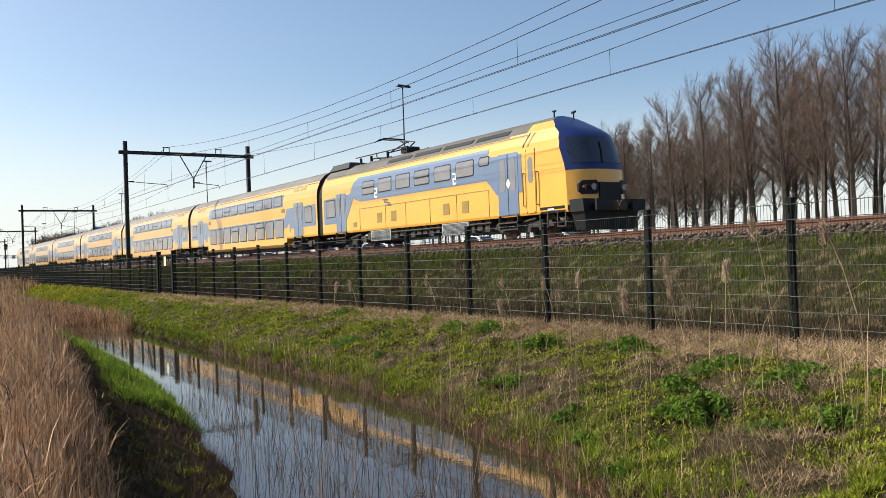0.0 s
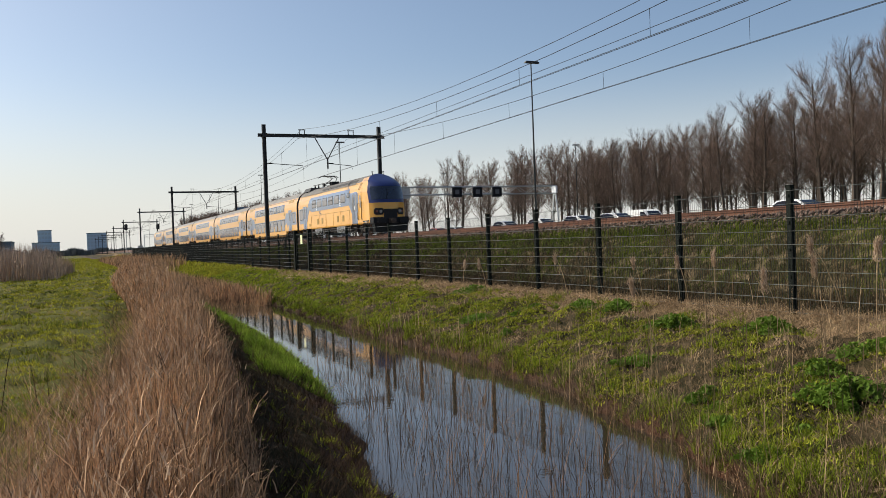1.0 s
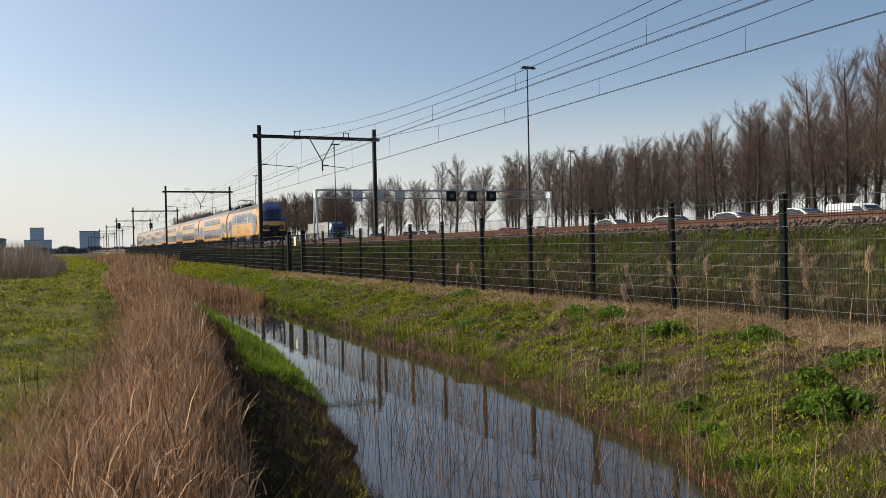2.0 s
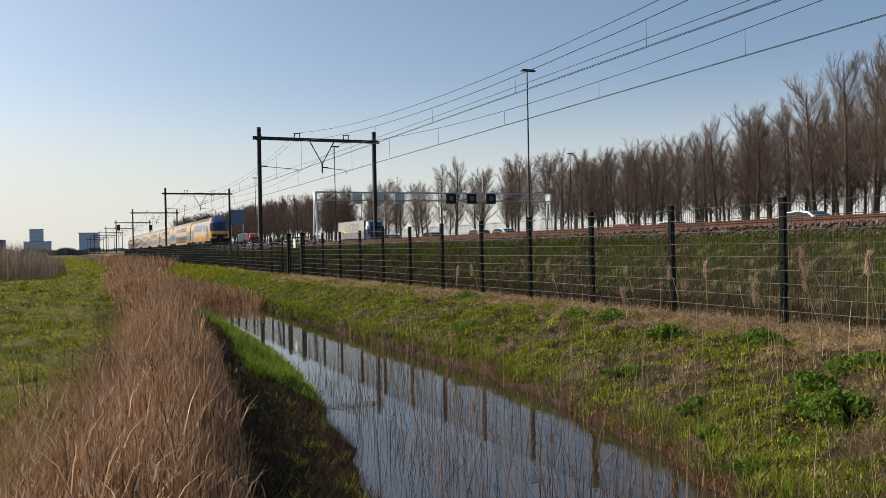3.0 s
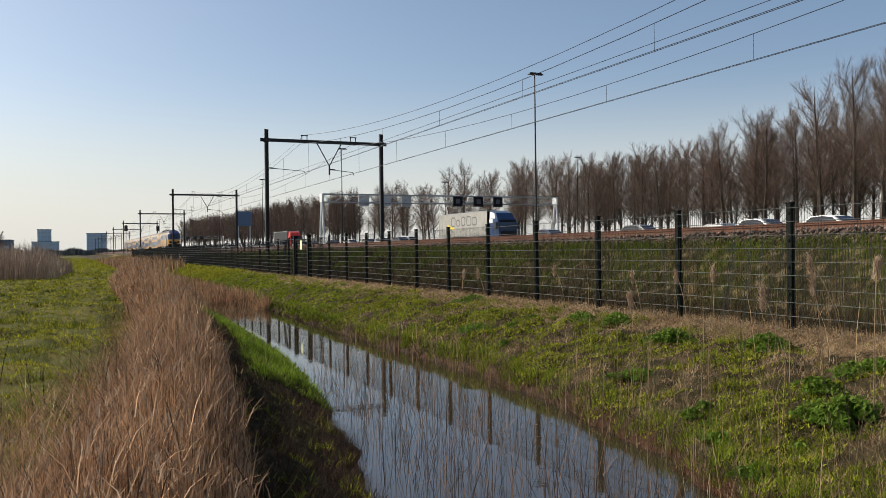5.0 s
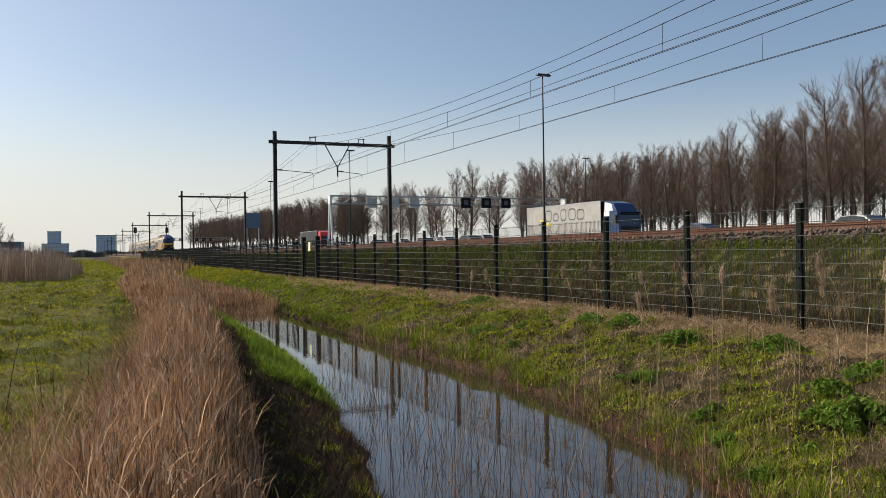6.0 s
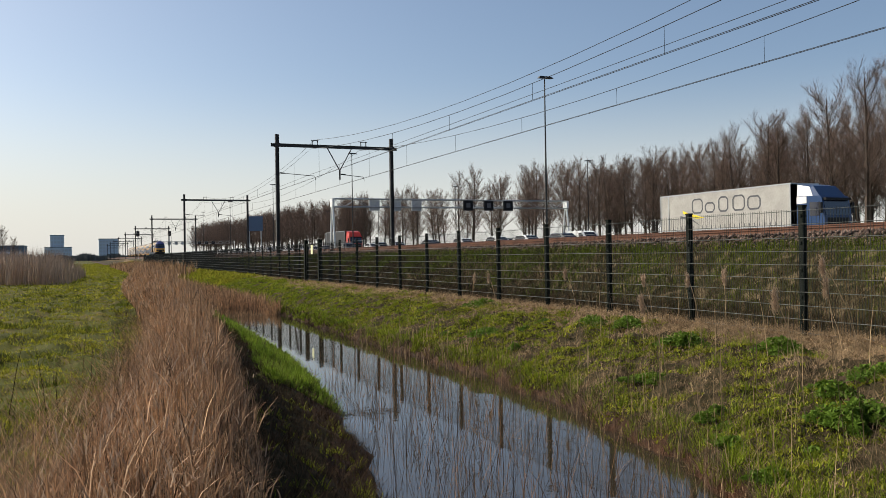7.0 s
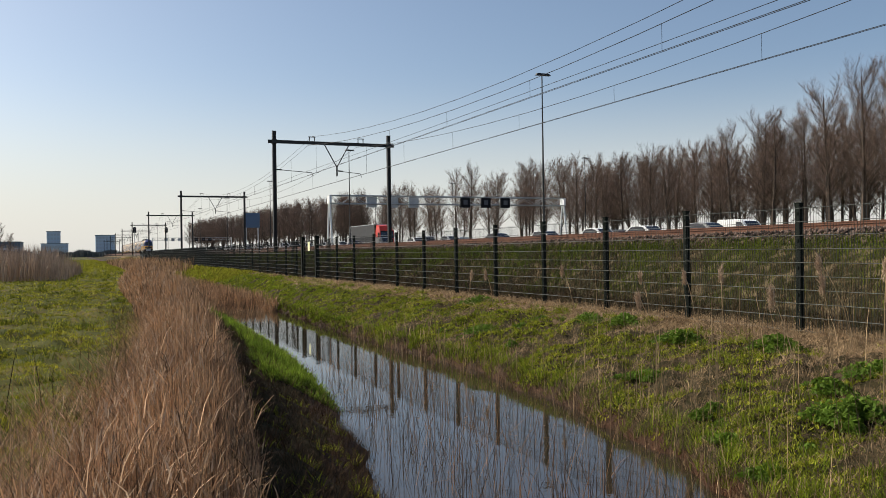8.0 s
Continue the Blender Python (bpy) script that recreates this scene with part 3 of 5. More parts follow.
def door(car, y, z0=0.62, z1=2.75, w=1.35):
    d = part("door", side_panel(Build(), rect(y - w / 2, z0, y + w / 2, z1, 0.05), 0.02), M["blue"], car, "blue double-leaf train door with narrow windows")
    for s in (-1, 1):
        part("door_pane", side_panel(Build(), rect(y + s * w * 0.25 - 0.17, z0 + 0.95, y + s * w * 0.25 + 0.17, z1 - 0.2, 0.08), 0.027), M["glass"], d)
    part("door_gap", side_panel(Build(), rect(y - 0.02, z0, y + 0.02, z1), 0.028), M["black"], d)
    st = Build().box(-1.5, y - 0.62, 0.62, -1.2, y + 0.62, 0.68).box(-1.48, y - 0.62, 0.36, -1.2, y + 0.62, 0.41)
    st.box(-1.46, y - 0.62, 0.41, -1.2, y - 0.58, 0.95).box(-1.46, y + 0.58, 0.41, -1.2, y + 0.62, 0.95)
    st.mirror = True
    part("step", st, M["under"], d)


def bogie(car, y):
    b = Build()
    for s in (-1, 1):
        b.hull8([(s * 0.95, y - 1.9, 0.42), (s * 1.18, y - 1.9, 0.42), (s * 1.18, y + 1.9, 0.42), (s * 0.95, y + 1.9, 0.42),
                 (s * 0.95, y - 1.7, 0.66), (s * 1.18, y - 1.7, 0.66), (s * 1.18, y + 1.7, 0.66), (s * 0.95, y + 1.7, 0.66)])
        b.box(s * 1.06 - 0.14, y - 0.5, 0.24, s * 1.06 + 0.14, y + 0.5, 0.42)
        for dy in (-1.25, 1.25):
            b.box(s * 1.1 - 0.14, y + dy - 0.2, 0.3, s * 1.1 + 0.14, y + dy + 0.2, 0.62)
            b.tube((s * 1.08, y + dy * 0.6, 0.4), (s * 1.08, y + dy * 0.6, 0.8), 0.09)
        b.tube((s * 1.22, y - 0.9, 0.75), (s * 1.22, y + 0.9, 0.5), 0.05)
    b.box(-0.9, y - 0.3, 0.4, 0.9, y + 0.3, 0.7)
    bo = part("bogie", b, M["under"], car, "dark grimy bogie frame")
    for dy in (-1.25, 1.25):
        w = Build()
        for s in (-1, 1):
            w.tube((s * 0.70, y + dy, 0.46), (s * 0.83, y + dy, 0.46), 0.46, n=20)
        w.tube((-0.7, y + dy, 0.46), (0.7, y + dy, 0.46), 0.08, n=8)
        part("wheelset", w, M["rail"], bo)


def shell(y0, y1, roof_mat, cap0=True, cap1=True, y_roof=None):
    """The extruded body: slot 0 yellow sides, slot 1 roof."""
    b = Build()
    n = len(PROFILE)
    k = len(b.v)
    b.v += [(x, y0, z) for x, z in PROFILE] + [(x, y1, z) for x, z in PROFILE]
    for i in range(n - 1):
        b.f.append((k + i, k + i + 1, k + n + i + 1, k + n + i))
        zm = (PROFILE[i][1] + PROFILE[i + 1][1]) / 2
        b.s.append(1 if zm > 4.05 else 0)
    b.f.append((k, k + n, k + 2 * n - 1, k + n - 1))
    b.s.append(2)
    if cap0:
        b.f.append(tuple(k + i for i in range(n)))
        b.s.append(2)
    if cap1:
        b.f.append(tuple(k + n + i for i in range(n)))
        b.s.append(2)
    return b


def gangway(car, y):
    b = Build()
    b.prism([(x * 0.93, 0.5 + (z - 0.5) * 0.93) for x, z in PROFILE], 1, y, y + 0.75)
    part("gangway_bellows", b, M["black"], car, "black rubber gangway bellows")


def coach(train, y0):
    """A double-deck coach, y0 its near end."""
    L = CAR_L - 0.7
    car = part("coach", shell(y0, y0 + L, None), [M["yellow"], M["roofl"], M["under"]], train, "double-deck coach in yellow with blue window bands")
    # low-floor middle, blue bands, ends with doors
    part("lower_body", Build().prism([(-1.28, 0.38), (-HALF, 0.55), (-HALF, 0.98), (HALF, 0.98), (HALF, 0.55), (1.28, 0.38)], 1, y0 + 4.7, y0 + L - 4.7), M["yellow"], car)
    for poly in (rect(y0 + 4.9, 0.9, y0 + L - 4.9, 2.2), rect(y0 + 5.2, 2.92, y0 + L - 5.2, 3.7)):
        part("blue_band", side_panel(Build(), poly), M["blue"], car)
    for s, e in ((y0, 1), (y0 + L, -1)):
        for poly in ([(s + e * 0.25, 1.5), (s + e * 4.0, 1.5), (s + e * 4.0, 2.75), (s + e * 0.25, 2.75)],
                     [(s + e * 3.98, 1.5), (s + e * 4.5, 0.9), (s + e * 4.92, 0.9), (s + e * 4.92, 2.2), (s + e * 4.6, 2.75), (s + e * 3.98, 2.75)]):
            part("blue_wedge", side_panel(Build(), poly if e > 0 else poly[::-1]), M["blue"], car)
        door(car, s + e * 2.8, 0.95, 3.0)
        window(car, min(s + e * 0.75, s + e * 1.75), 1.75, max(s + e * 0.75, s + e * 1.75), 2.62)
        bogie(car, s + e * 2.7)
        part("end_window", side_panel(Build(), rect(min(s + e * 4.95, s + e * 5.5), 2.55, max(s + e * 4.95, s + e * 5.5), 2.78), 0.014), M["grille"], car)
    for i in range(9):
        ya = y0 + 5.2 + i * 1.72
        window(car, ya, 1.02, ya + 1.36, 2.08, vent=i in (2, 5))
    for i in range(9):
        ya = y0 + 5.45 + i * 1.68
        window(car, ya, 3.02, ya + (1.3 if i < 8 else 0.9), 3.6, vent=i in (3, 6))
    part("underframe_box", Build().box(-1.05, y0 + 4.9, 0.2, 1.05, y0 + L - 4.9, 0.45), M["under"], car)
    part("roof_seam", side_panel(Build(), rect(y0 + 0.3, 3.98, y0 + L - 0.3, 4.02), 0.012), M["roof"], car)
    for a in (1.8, 2.9, L - 3.6, L - 2.6):
        part("roof_hatch", side_panel(Build(), rect(y0 + a, 3.72, y0 + a + 0.8, 4.02), 0.014), M["grille"], car)
    gangway(car, y0 - 0.72)
    return car


def nose_y(x, z):
    """How far the cab's face stands back from the buffers."""
    return float(np.interp(z, [0.3, 1.0, 2.35, 2.6, 3.55, 3.85, 4.15, 4.45, 4.75], [0.15, 0.05, 0.10, 0.16, 0.52, 0.8, 1.35, 2.0, 2.6])) + 0.75 * (abs(x) / HALF) ** 3.0


def motor_car(train):
    """The single-deck power car with its cab, which comes last; its face at y = 0."""
    L = 21.9
    n = len(PROFILE)
    b = shell(3.3, L, None, cap0=False)
    rows = [0.88, 0.98, 1.12, 1.3, 1.7, 2.1, 2.38, 2.7, 3.0, 3.25, 3.45, 3.62, 3.85, 4.08, 4.25, 4.42, 4.55, 4.63, 4.7]
    for s in (-1, 1):       # rounded corners from the straight side to the edge of the face
        k = len(b.v)
        for z in rows:
            w = side_x(z)
            e = nose_y(w, z)
            b.v += [(s * w, 3.3, z), (s * w, e + 0.45 * (3.3 - e), z), (s * w, e, z)]
        for i in range(len(rows) - 1):
            for j in range(2):
                c = k + i * 3 + j
                b.f.append((c, c + 1, c + 4, c + 3))
                b.s.append(1 if rows[i] >= 4.42 else 0)
    car = part("power_car", b, [M["yellow"], M["roof"], M["under"]], train, "yellow single-deck power car with a blue cab nose")
    # face in rows: black under the sill, yellow, blue
    us = np.linspace(-1, 1, 17)
    for name, lo, hi, m in (("cab_skirt", 0.88, 1.12, M["black"]), ("cab_front", 1.12, 2.38, M["yellow"]), ("cab_hood", 2.38, 4.7, M["navy"])):
        f = Build()
        zs = [z for z in rows if lo <= z <= hi]
        for z in zs:
            w = -side_x(z)
            f.v += [(u * w, nose_y(u * w, z) - 0.004, z) for u in us]
        for r_ in range(len(zs) - 1):
            for c in range(16):
                q_ = r_ * 17 + c
                f.f.append((q_, q_ + 1, q_ + 18, q_ + 17))
                f.s.append(0)
        part(name, f, m, car, smooth=True)
    f = Build()
    zs, us2 = np.linspace(2.62, 3.62, 8), np.linspace(-0.9, 0.9, 13)
    for z in zs:
        w = -side_x(z)
        f.v += [(u * w, nose_y(u * w, z) - 0.015, z) for u in us2]
    for r_ in range(7):
        for c in range(12):
            a = r_ * 13 + c
            f.f.append((a, a + 1, a + 14, a + 13))
            f.s.append(0)
    part("windscreen", f, M["windscreen"], car, "large dark wrap-around windscreen", True)
    part("wiper", Build().tube((-0.25, 0.12, 2.62), (-0.12, 0.3, 3.1), 0.02).tube((-0.12, 0.26, 2.95), (-0.1, 0.42, 3.4), 0.025), M["black"], car)
    for s in (-1, 1):
        hb = Build()       # a black rounded housing that follows the bow of the face
        rim = [(0.55, 1.62), (0.63, 1.48), (1.06, 1.48), (1.16, 1.6), (1.16, 1.86), (1.06, 1.98), (0.63, 1.98), (0.55, 1.86)]
        hb.v = [(s * px_, nose_y(px_, pz_) - 0.09, pz_) for px_, pz_ in rim] + [(s * px_, nose_y(px_, pz_) + 0.3, pz_) for px_, pz_ in rim]
        hb.f = [tuple(range(8)), tuple(range(15, 7, -1))] + [(q_, (q_ + 1) % 8, 8 + (q_ + 1) % 8, 8 + q_) for q_ in range(8)]
        hb.s = [0] * 10
        h = part("headlight_cluster", hb, M["black"], car)
        for dx in (0.74, 0.99):
            ly = nose_y(dx, 1.73)
            part("lamp_lens", Build().tube((s * dx, ly - 0.115, 1.73), (s * dx, ly + 0.05, 1.73), 0.09 if dx > 0.9 else 0.12, n=12), M["red"] if dx > 0.9 else M["windscreen"], h)
        part("buffer", Build().tube((s * 0.87, 0.1, 1.05), (s * 0.87, -0.45, 1.05), 0.11, n=10).box(s * 0.87 - 0.32, -0.5, 0.86, s * 0.87 + 0.32, -0.42, 1.26), M["black"], car)
    part("coupler_panel", Build().box(-0.52, 0.02, 0.9, 0.52, 0.2, 1.9), M["black"], car)
    part("coupler", Build().box(-0.2, -0.55, 0.85, 0.2, 0.1, 1.2).tube((0, -0.5, 1.02), (0, -0.62, 1.02), 0.2, n=8), M["under"], car)
    part("bumper_beam", Build().hull8([(-1.38, -0.05, 0.85), (1.38, -0.05, 0.85), (1.38, 0.7, 0.85), (-1.38, 0.7, 0.85), (-1.38, 0.0, 1.3), (1.38, 0.0, 1.3), (1.38, 0.7, 1.3), (-1.38, 0.7, 1.3)]).hull8([(-1.2, 0.1, 0.2), (1.2, 0.1, 0.2), (1.2, 0.6, 0.2), (-1.2, 0.6, 0.2), (-1.3, 0.0, 0.85), (1.3, 0.0, 0.85), (1.3, 0.7, 0.85), (-1.3, 0.7, 0.85)]), M["black"], car, "black cab bumper beam")
    # side livery
    def panel(name, poly, material, out=0.012, label=""):
        return part(name, side_panel(Build(), poly, out), material, car, label)
    panel("side_skirt", rect(0.95, 0.88, 2.35, 1.12), M["black"], 0.014, "black lower cab skirt")
    panel("fleet_number", rect(1.55, 0.98, 1.9, 1.05), M["white"], 0.018, "small white bar")
    panel("blue_band", [(5.72, 2.45), (17.0, 2.45), (17.7, 2.6), (18.3, 2.95), (17.9, 3.5), (17.4, 3.74), (5.6, 3.74)], M["blue"])
    panel("blue_wedge", [(3.4, 1.8), (5.05, 1.8), (5.74, 2.45), (5.6, 3.4), (3.4, 3.3)], M["blue"], 0.011)
    panel("blue_wedge", [(18.9, 1.45), (L - 0.25, 1.45), (L - 0.25, 2.85), (18.2, 2.95), (17.9, 2.7)], M["blue"], 0.011)
    door(car, 4.28, 0.95, 3.4, 1.3)
    door(car, 19.45, 0.95, 3.05, 1.2)
    window(car, 20.2, 1.85, 21.3, 2.75)
    for i in range(6):
        ya = 6.66 + i * 1.775
        window(car, ya, 2.8, ya + 1.28, 3.42, vent=i in (2, 5))
    window(car, 5.55, 3.12, 6.2, 3.42)
    c = panel("cab_door", rect(2.6, 0.95, 3.12, 3.4, 0.08), M["yellow"], 0.016, "narrow yellow cab door")
    part("door_pane", side_panel(Build(), rect(2.72, 2.1, 3.0, 3.1, 0.1), 0.024), M["glass"], c)
    for y0_ in (2.58, 3.12):
        part("door_joint", side_panel(Build(), rect(y0_, 0.95, y0_ + 0.025, 3.4), 0.02), M["grille"], c)
    for a in (2.45, 3.25):
        r_ = Build().tube((-1.47, a, 1.25), (-1.47, a, 2.5), 0.024)
        r_.tube((-1.38, a, 1.25), (-1.48, a, 1.25), 0.02).tube((-1.38, a, 2.5), (-1.48, a, 2.5), 0.02)
        r_.mirror = True
        part("handrail", r_, M["grille"], car)
    for a in (7.1, 8.6, 13.35, 14.8):
        panel("side_grille", rect(a, 1.25, a + 0.5, 1.75), M["grille"], 0.014)
    panel("side_grille", rect(17.6, 1.15, 18.0, 1.4), M["grille"], 0.014)
    for a in (5.6, 8.0, 10.2, 12.4, 14.4, 17.2):
        panel("panel_joint", rect(a, 0.98, a + 0.025, 2.08), M["grille"], 0.013)
    panel("panel_joint", rect(5.6, 2.06, 17.2, 2.085), M["grille"], 0.013)
    panel("rain_gutter", rect(3.2, 3.98, L - 0.3, 4.02), M["grille"], 0.02)
    panel("roof_edge", rect(4.4, 4.0, L - 0.3, 4.1), M["roof"], 0.014)
    for a in (4.6, 7.2, 9.8, 12.4):
        part("roof_vent", side_panel(Build(), rect(a, 4.2, a + 2.3, 4.38), 0.03, split=()), M["black"], car)
    panel("nose_stripe", [(3.0, 3.5), (3.1, 3.5), (2.85, 4.05), (2.75, 4.05)], M["grille"], 0.014)
    panel("nose_stripe", [(3.3, 3.5), (3.36, 3.5), (3.1, 4.05), (3.04, 4.05)], M["black"], 0.014)
    for a in (8.25, 15.5):
        d = Build()     # class number 2 beside the windows
        for q_ in ((0, 0.42, 0.28, 0.5), (0.0, 0.2, 0.28, 0.28), (0, 0, 0.28, 0.08)):
            side_panel(d, rect(a - q_[2], 2.52 + q_[1], a - q_[0], 2.52 + q_[3]), 0.014, False)
        side_panel(d, rect(a - 0.28, 2.8, a - 0.2, 2.94), 0.0145, False)
        side_panel(d, rect(a - 0.08, 2.6, a, 2.72), 0.0145, False)
        part("class_number", d, M["white"], car, "white class number two")
    lg = Build()
    for q_ in ([(14.0, 2.3), (14.5, 2.3), (14.7, 2.38), (14.2, 2.38)], [(13.7, 2.02), (14.2, 2.02), (14.4, 2.1), (13.9, 2.1)], [(13.9, 2.12), (14.5, 2.2), (14.5, 2.28), (13.9, 2.2)]):
        side_panel(lg, q_, 0.0145, False)
    part("operator_mark", lg, M["lettergrey"], car, "grey arrow-shaped operator mark")
    panel("door_decal", [(4.25, 2.0), (4.4, 2.2), (4.25, 2.4), (4.1, 2.2)], M["white"], 0.03)
    # underframe
    ub = Build().box(-0.9, 5.8, 0.45, 0.9, L - 5.6, 0.95)
    for a in np.arange(5.8, L - 5.6, 0.55):
        ub.box(-1.25, a, 0.35 + 0.2 * rnd.random(), -0.9, a + 0.35, 0.88)
    ub.tube((-1.3, 5.6, 0.72), (-1.3, L - 5.5, 0.72), 0.04)
    part("underframe_gear", ub, M["under"], car)
    for a in (7.2, 14.0):
        eb = part("equipment_box", Build().box(-1.36, a, 0.35, 1.36, a + 2.1, 0.86), M["galv"], car, "grey louvred equipment box")
        for i in range(9):
            part("louvre", Build().box(-1.375, a + 0.1, 0.4 + 0.05 * i, -1.36, a + 2.0, 0.42 + 0.05 * i), M["under"], eb)
    for a in (0.9, 1.9):
        part("guard_step", Build().box(-1.42, a, 0.35, -1.1, a + 0.5, 0.4).box(-1.4, a, 0.4, -1.36, a + 0.05, 0.9).box(-1.4, a + 0.45, 0.4, -1.36, a + 0.5, 0.9), M["under"], car)
    bogie(car, 3.7)
    bogie(car, L - 3.6)
    # roof gear: raised pantograph and switchgear
    pg = part("pantograph", Build().box(-0.35, 13.8, 4.7, 0.35, 14.5, 4.98), M["black"], car, "raised black pantograph")
    for x in (-0.5, 0.5):
        part("base_rail", Build().tube((x, 13.2, 4.85), (x, 15.6, 4.85), 0.03), M["black"], pg)
        part("lower_arm", Build().tube((x * 0.8, 15.4, 4.9), (x * 0.4, 14.0, 5.25), 0.035), M["black"], pg)
        part("upper_arm", Build().tube((x * 0.4, 14.0, 5.25), (x * 0.9, 16.0, 5.62), 0.024), M["black"], pg)
    part("control_rod", Build().tube((0, 14.2, 5.3), (0, 16.0, 5.58), 0.02), M["black"], pg)
    part("cross_tube", Build().tube((-0.5, 14.0, 4.85), (0.5, 14.0, 4.85), 0.03), M["black"], pg)
    for yq in (15.8, 16.2):
        part("contact_strip", Build().tube((-0.6, yq, 5.63), (0.6, yq, 5.63), 0.04).tube((0.6, yq, 5.63), (0.9, yq, 5.46), 0.026).tube((-0.6, yq, 5.63), (-0.9, yq, 5.46), 0.026), M["black"], pg)
    b = Build()
    for a in (13.4, 15.4, 17.2, 18.4):
        for x in (-0.6, 0.6):
            b.tube((x, a, 4.6), (x, a, 4.9), 0.07)
    b.tube((-0.6, 13.4, 4.92), (-0.6, 19.0, 4.98), 0.03).tube((0.3, 16.6, 4.8), (0.2, 18.8, 4.95), 0.05).tube((-0.5, 16.8, 5.0), (0.5, 18.6, 5.0), 0.03)
    b.hull8([(-0.85, 19.4, 4.5), (0.85, 19.4, 4.5), (0.85, 21.9, 4.5), (-0.85, 21.9, 4.5), (-0.6, 19.8, 4.86), (0.6, 19.8, 4.86), (0.6, 21.9, 4.86), (-0.6, 21.9, 4.86)])
    part("roof_equipment", b, M["black"], car)
    part("horn", Build().tube((0.3, 2.2, 4.55), (0.3, 2.2, 4.8), 0.03).tube((0.3, 2.3, 4.8), (0.3, 2.1, 4.82), 0.045), M["black"], car)
    part("aerial", Build().tube((-0.5, 2.4, 4.5), (-0.5, 2.4, 4.82), 0.03).box(-0.55, 2.32, 4.8, -0.45, 2.48, 4.85), M["black"], car)
    return L


train = thing("train", "yellow and blue double-deck electric train driving away", "train", pose(TRACKS[1], 22.2, 1.75))
TAIL = motor_car(train)
for k in range(6):
    coach(train, TAIL + 0.72 + k * CAR_L)


# ============ motorway ============
ROAD_Z = 1.62
MOVERS = []
road = Build()
road.box(31.5, -200, ROAD_Z - 0.3, 68.0, 1500, ROAD_Z)
tagged(part("road", road, M["asphalt"]), "grey asphalt motorway with two carriageways", "road", kind="structure")
lines = Build()
for x in (34.6, 46.5, 52.6, 64.6):
    lines.box(x - 0.08, -100, ROAD_Z, x + 0.08, 800, ROAD_Z + 0.005)
for x in (38.5, 42.5, 56.6, 60.6):
    for y in range(-60, 400, 12):
        lines.box(x - 0.07, y, ROAD_Z, x + 0.07, y + 3, ROAD_Z + 0.005)
tagged(part("road_markings", lines, M["marking"]), "white lane lines on asphalt", "road marking", kind="structure")
for x in (49.2, 69.0):
    gr = thing("guard_rail", "galvanised steel motorway guard rail", "guard rail", None, "guard rails", "structure")
    b = Build()
    b.prism([(x - 0.04, 0.45 + ROAD_Z), (x + 0.04, 0.5 + ROAD_Z), (x - 0.02, 0.6 + ROAD_Z), (x + 0.04, 0.7 + ROAD_Z), (x - 0.04, 0.75 + ROAD_Z), (x - 0.06, 0.6 + ROAD_Z)], 1, -60, 700)
    part("rail", b, M["galv"], gr)
    pm = Build().box(-0.05, -0.05, 0, 0.05, 0.05, 0.7).mesh("post", M["galv"])
    for y in range(-20, 300, 4):
        q = part("post", pm, None, gr)
        q.location = (x + 0.1, y, ROAD_Z - 0.1)


def street_lamp(x, y, h=12.5):
    s = thing("street_lamp", "tall slender grey motorway lamp post with a flat head", "street lamp", pose(x, y, 0), "motorway lamps")
    b = Build()
    zs = [ROAD_Z - 0.2, ROAD_Z + 1.2, ROAD_Z + 6, ROAD_Z + h]
    rs = [0.10, 0.08, 0.06, 0.04]
    for i in range(3):
        b.tube((0, 0, zs[i]), (0, 0, zs[i + 1]), rs[i], rs[i + 1], 8)
    part("pole", b, M["steel"], s)
    part("head", Build().hull8([(-0.5, -0.16, zs[3]), (0.65, -0.16, zs[3]), (0.65, 0.16, zs[3]), (-0.5, 0.16, zs[3]), (-0.4, -0.1, zs[3] + 0.14), (0.5, -0.1, zs[3] + 0.14), (0.5, 0.1, zs[3] + 0.14), (-0.4, 0.1, zs[3] + 0.14)]), M["steel"], s)


for k in range(-1, 8):
    street_lamp(30.0, 51.5 + 46.5 * k, 11.9)
    if k >= 0:
        street_lamp(68.4, 105.3 + 48 * k, 12.9)


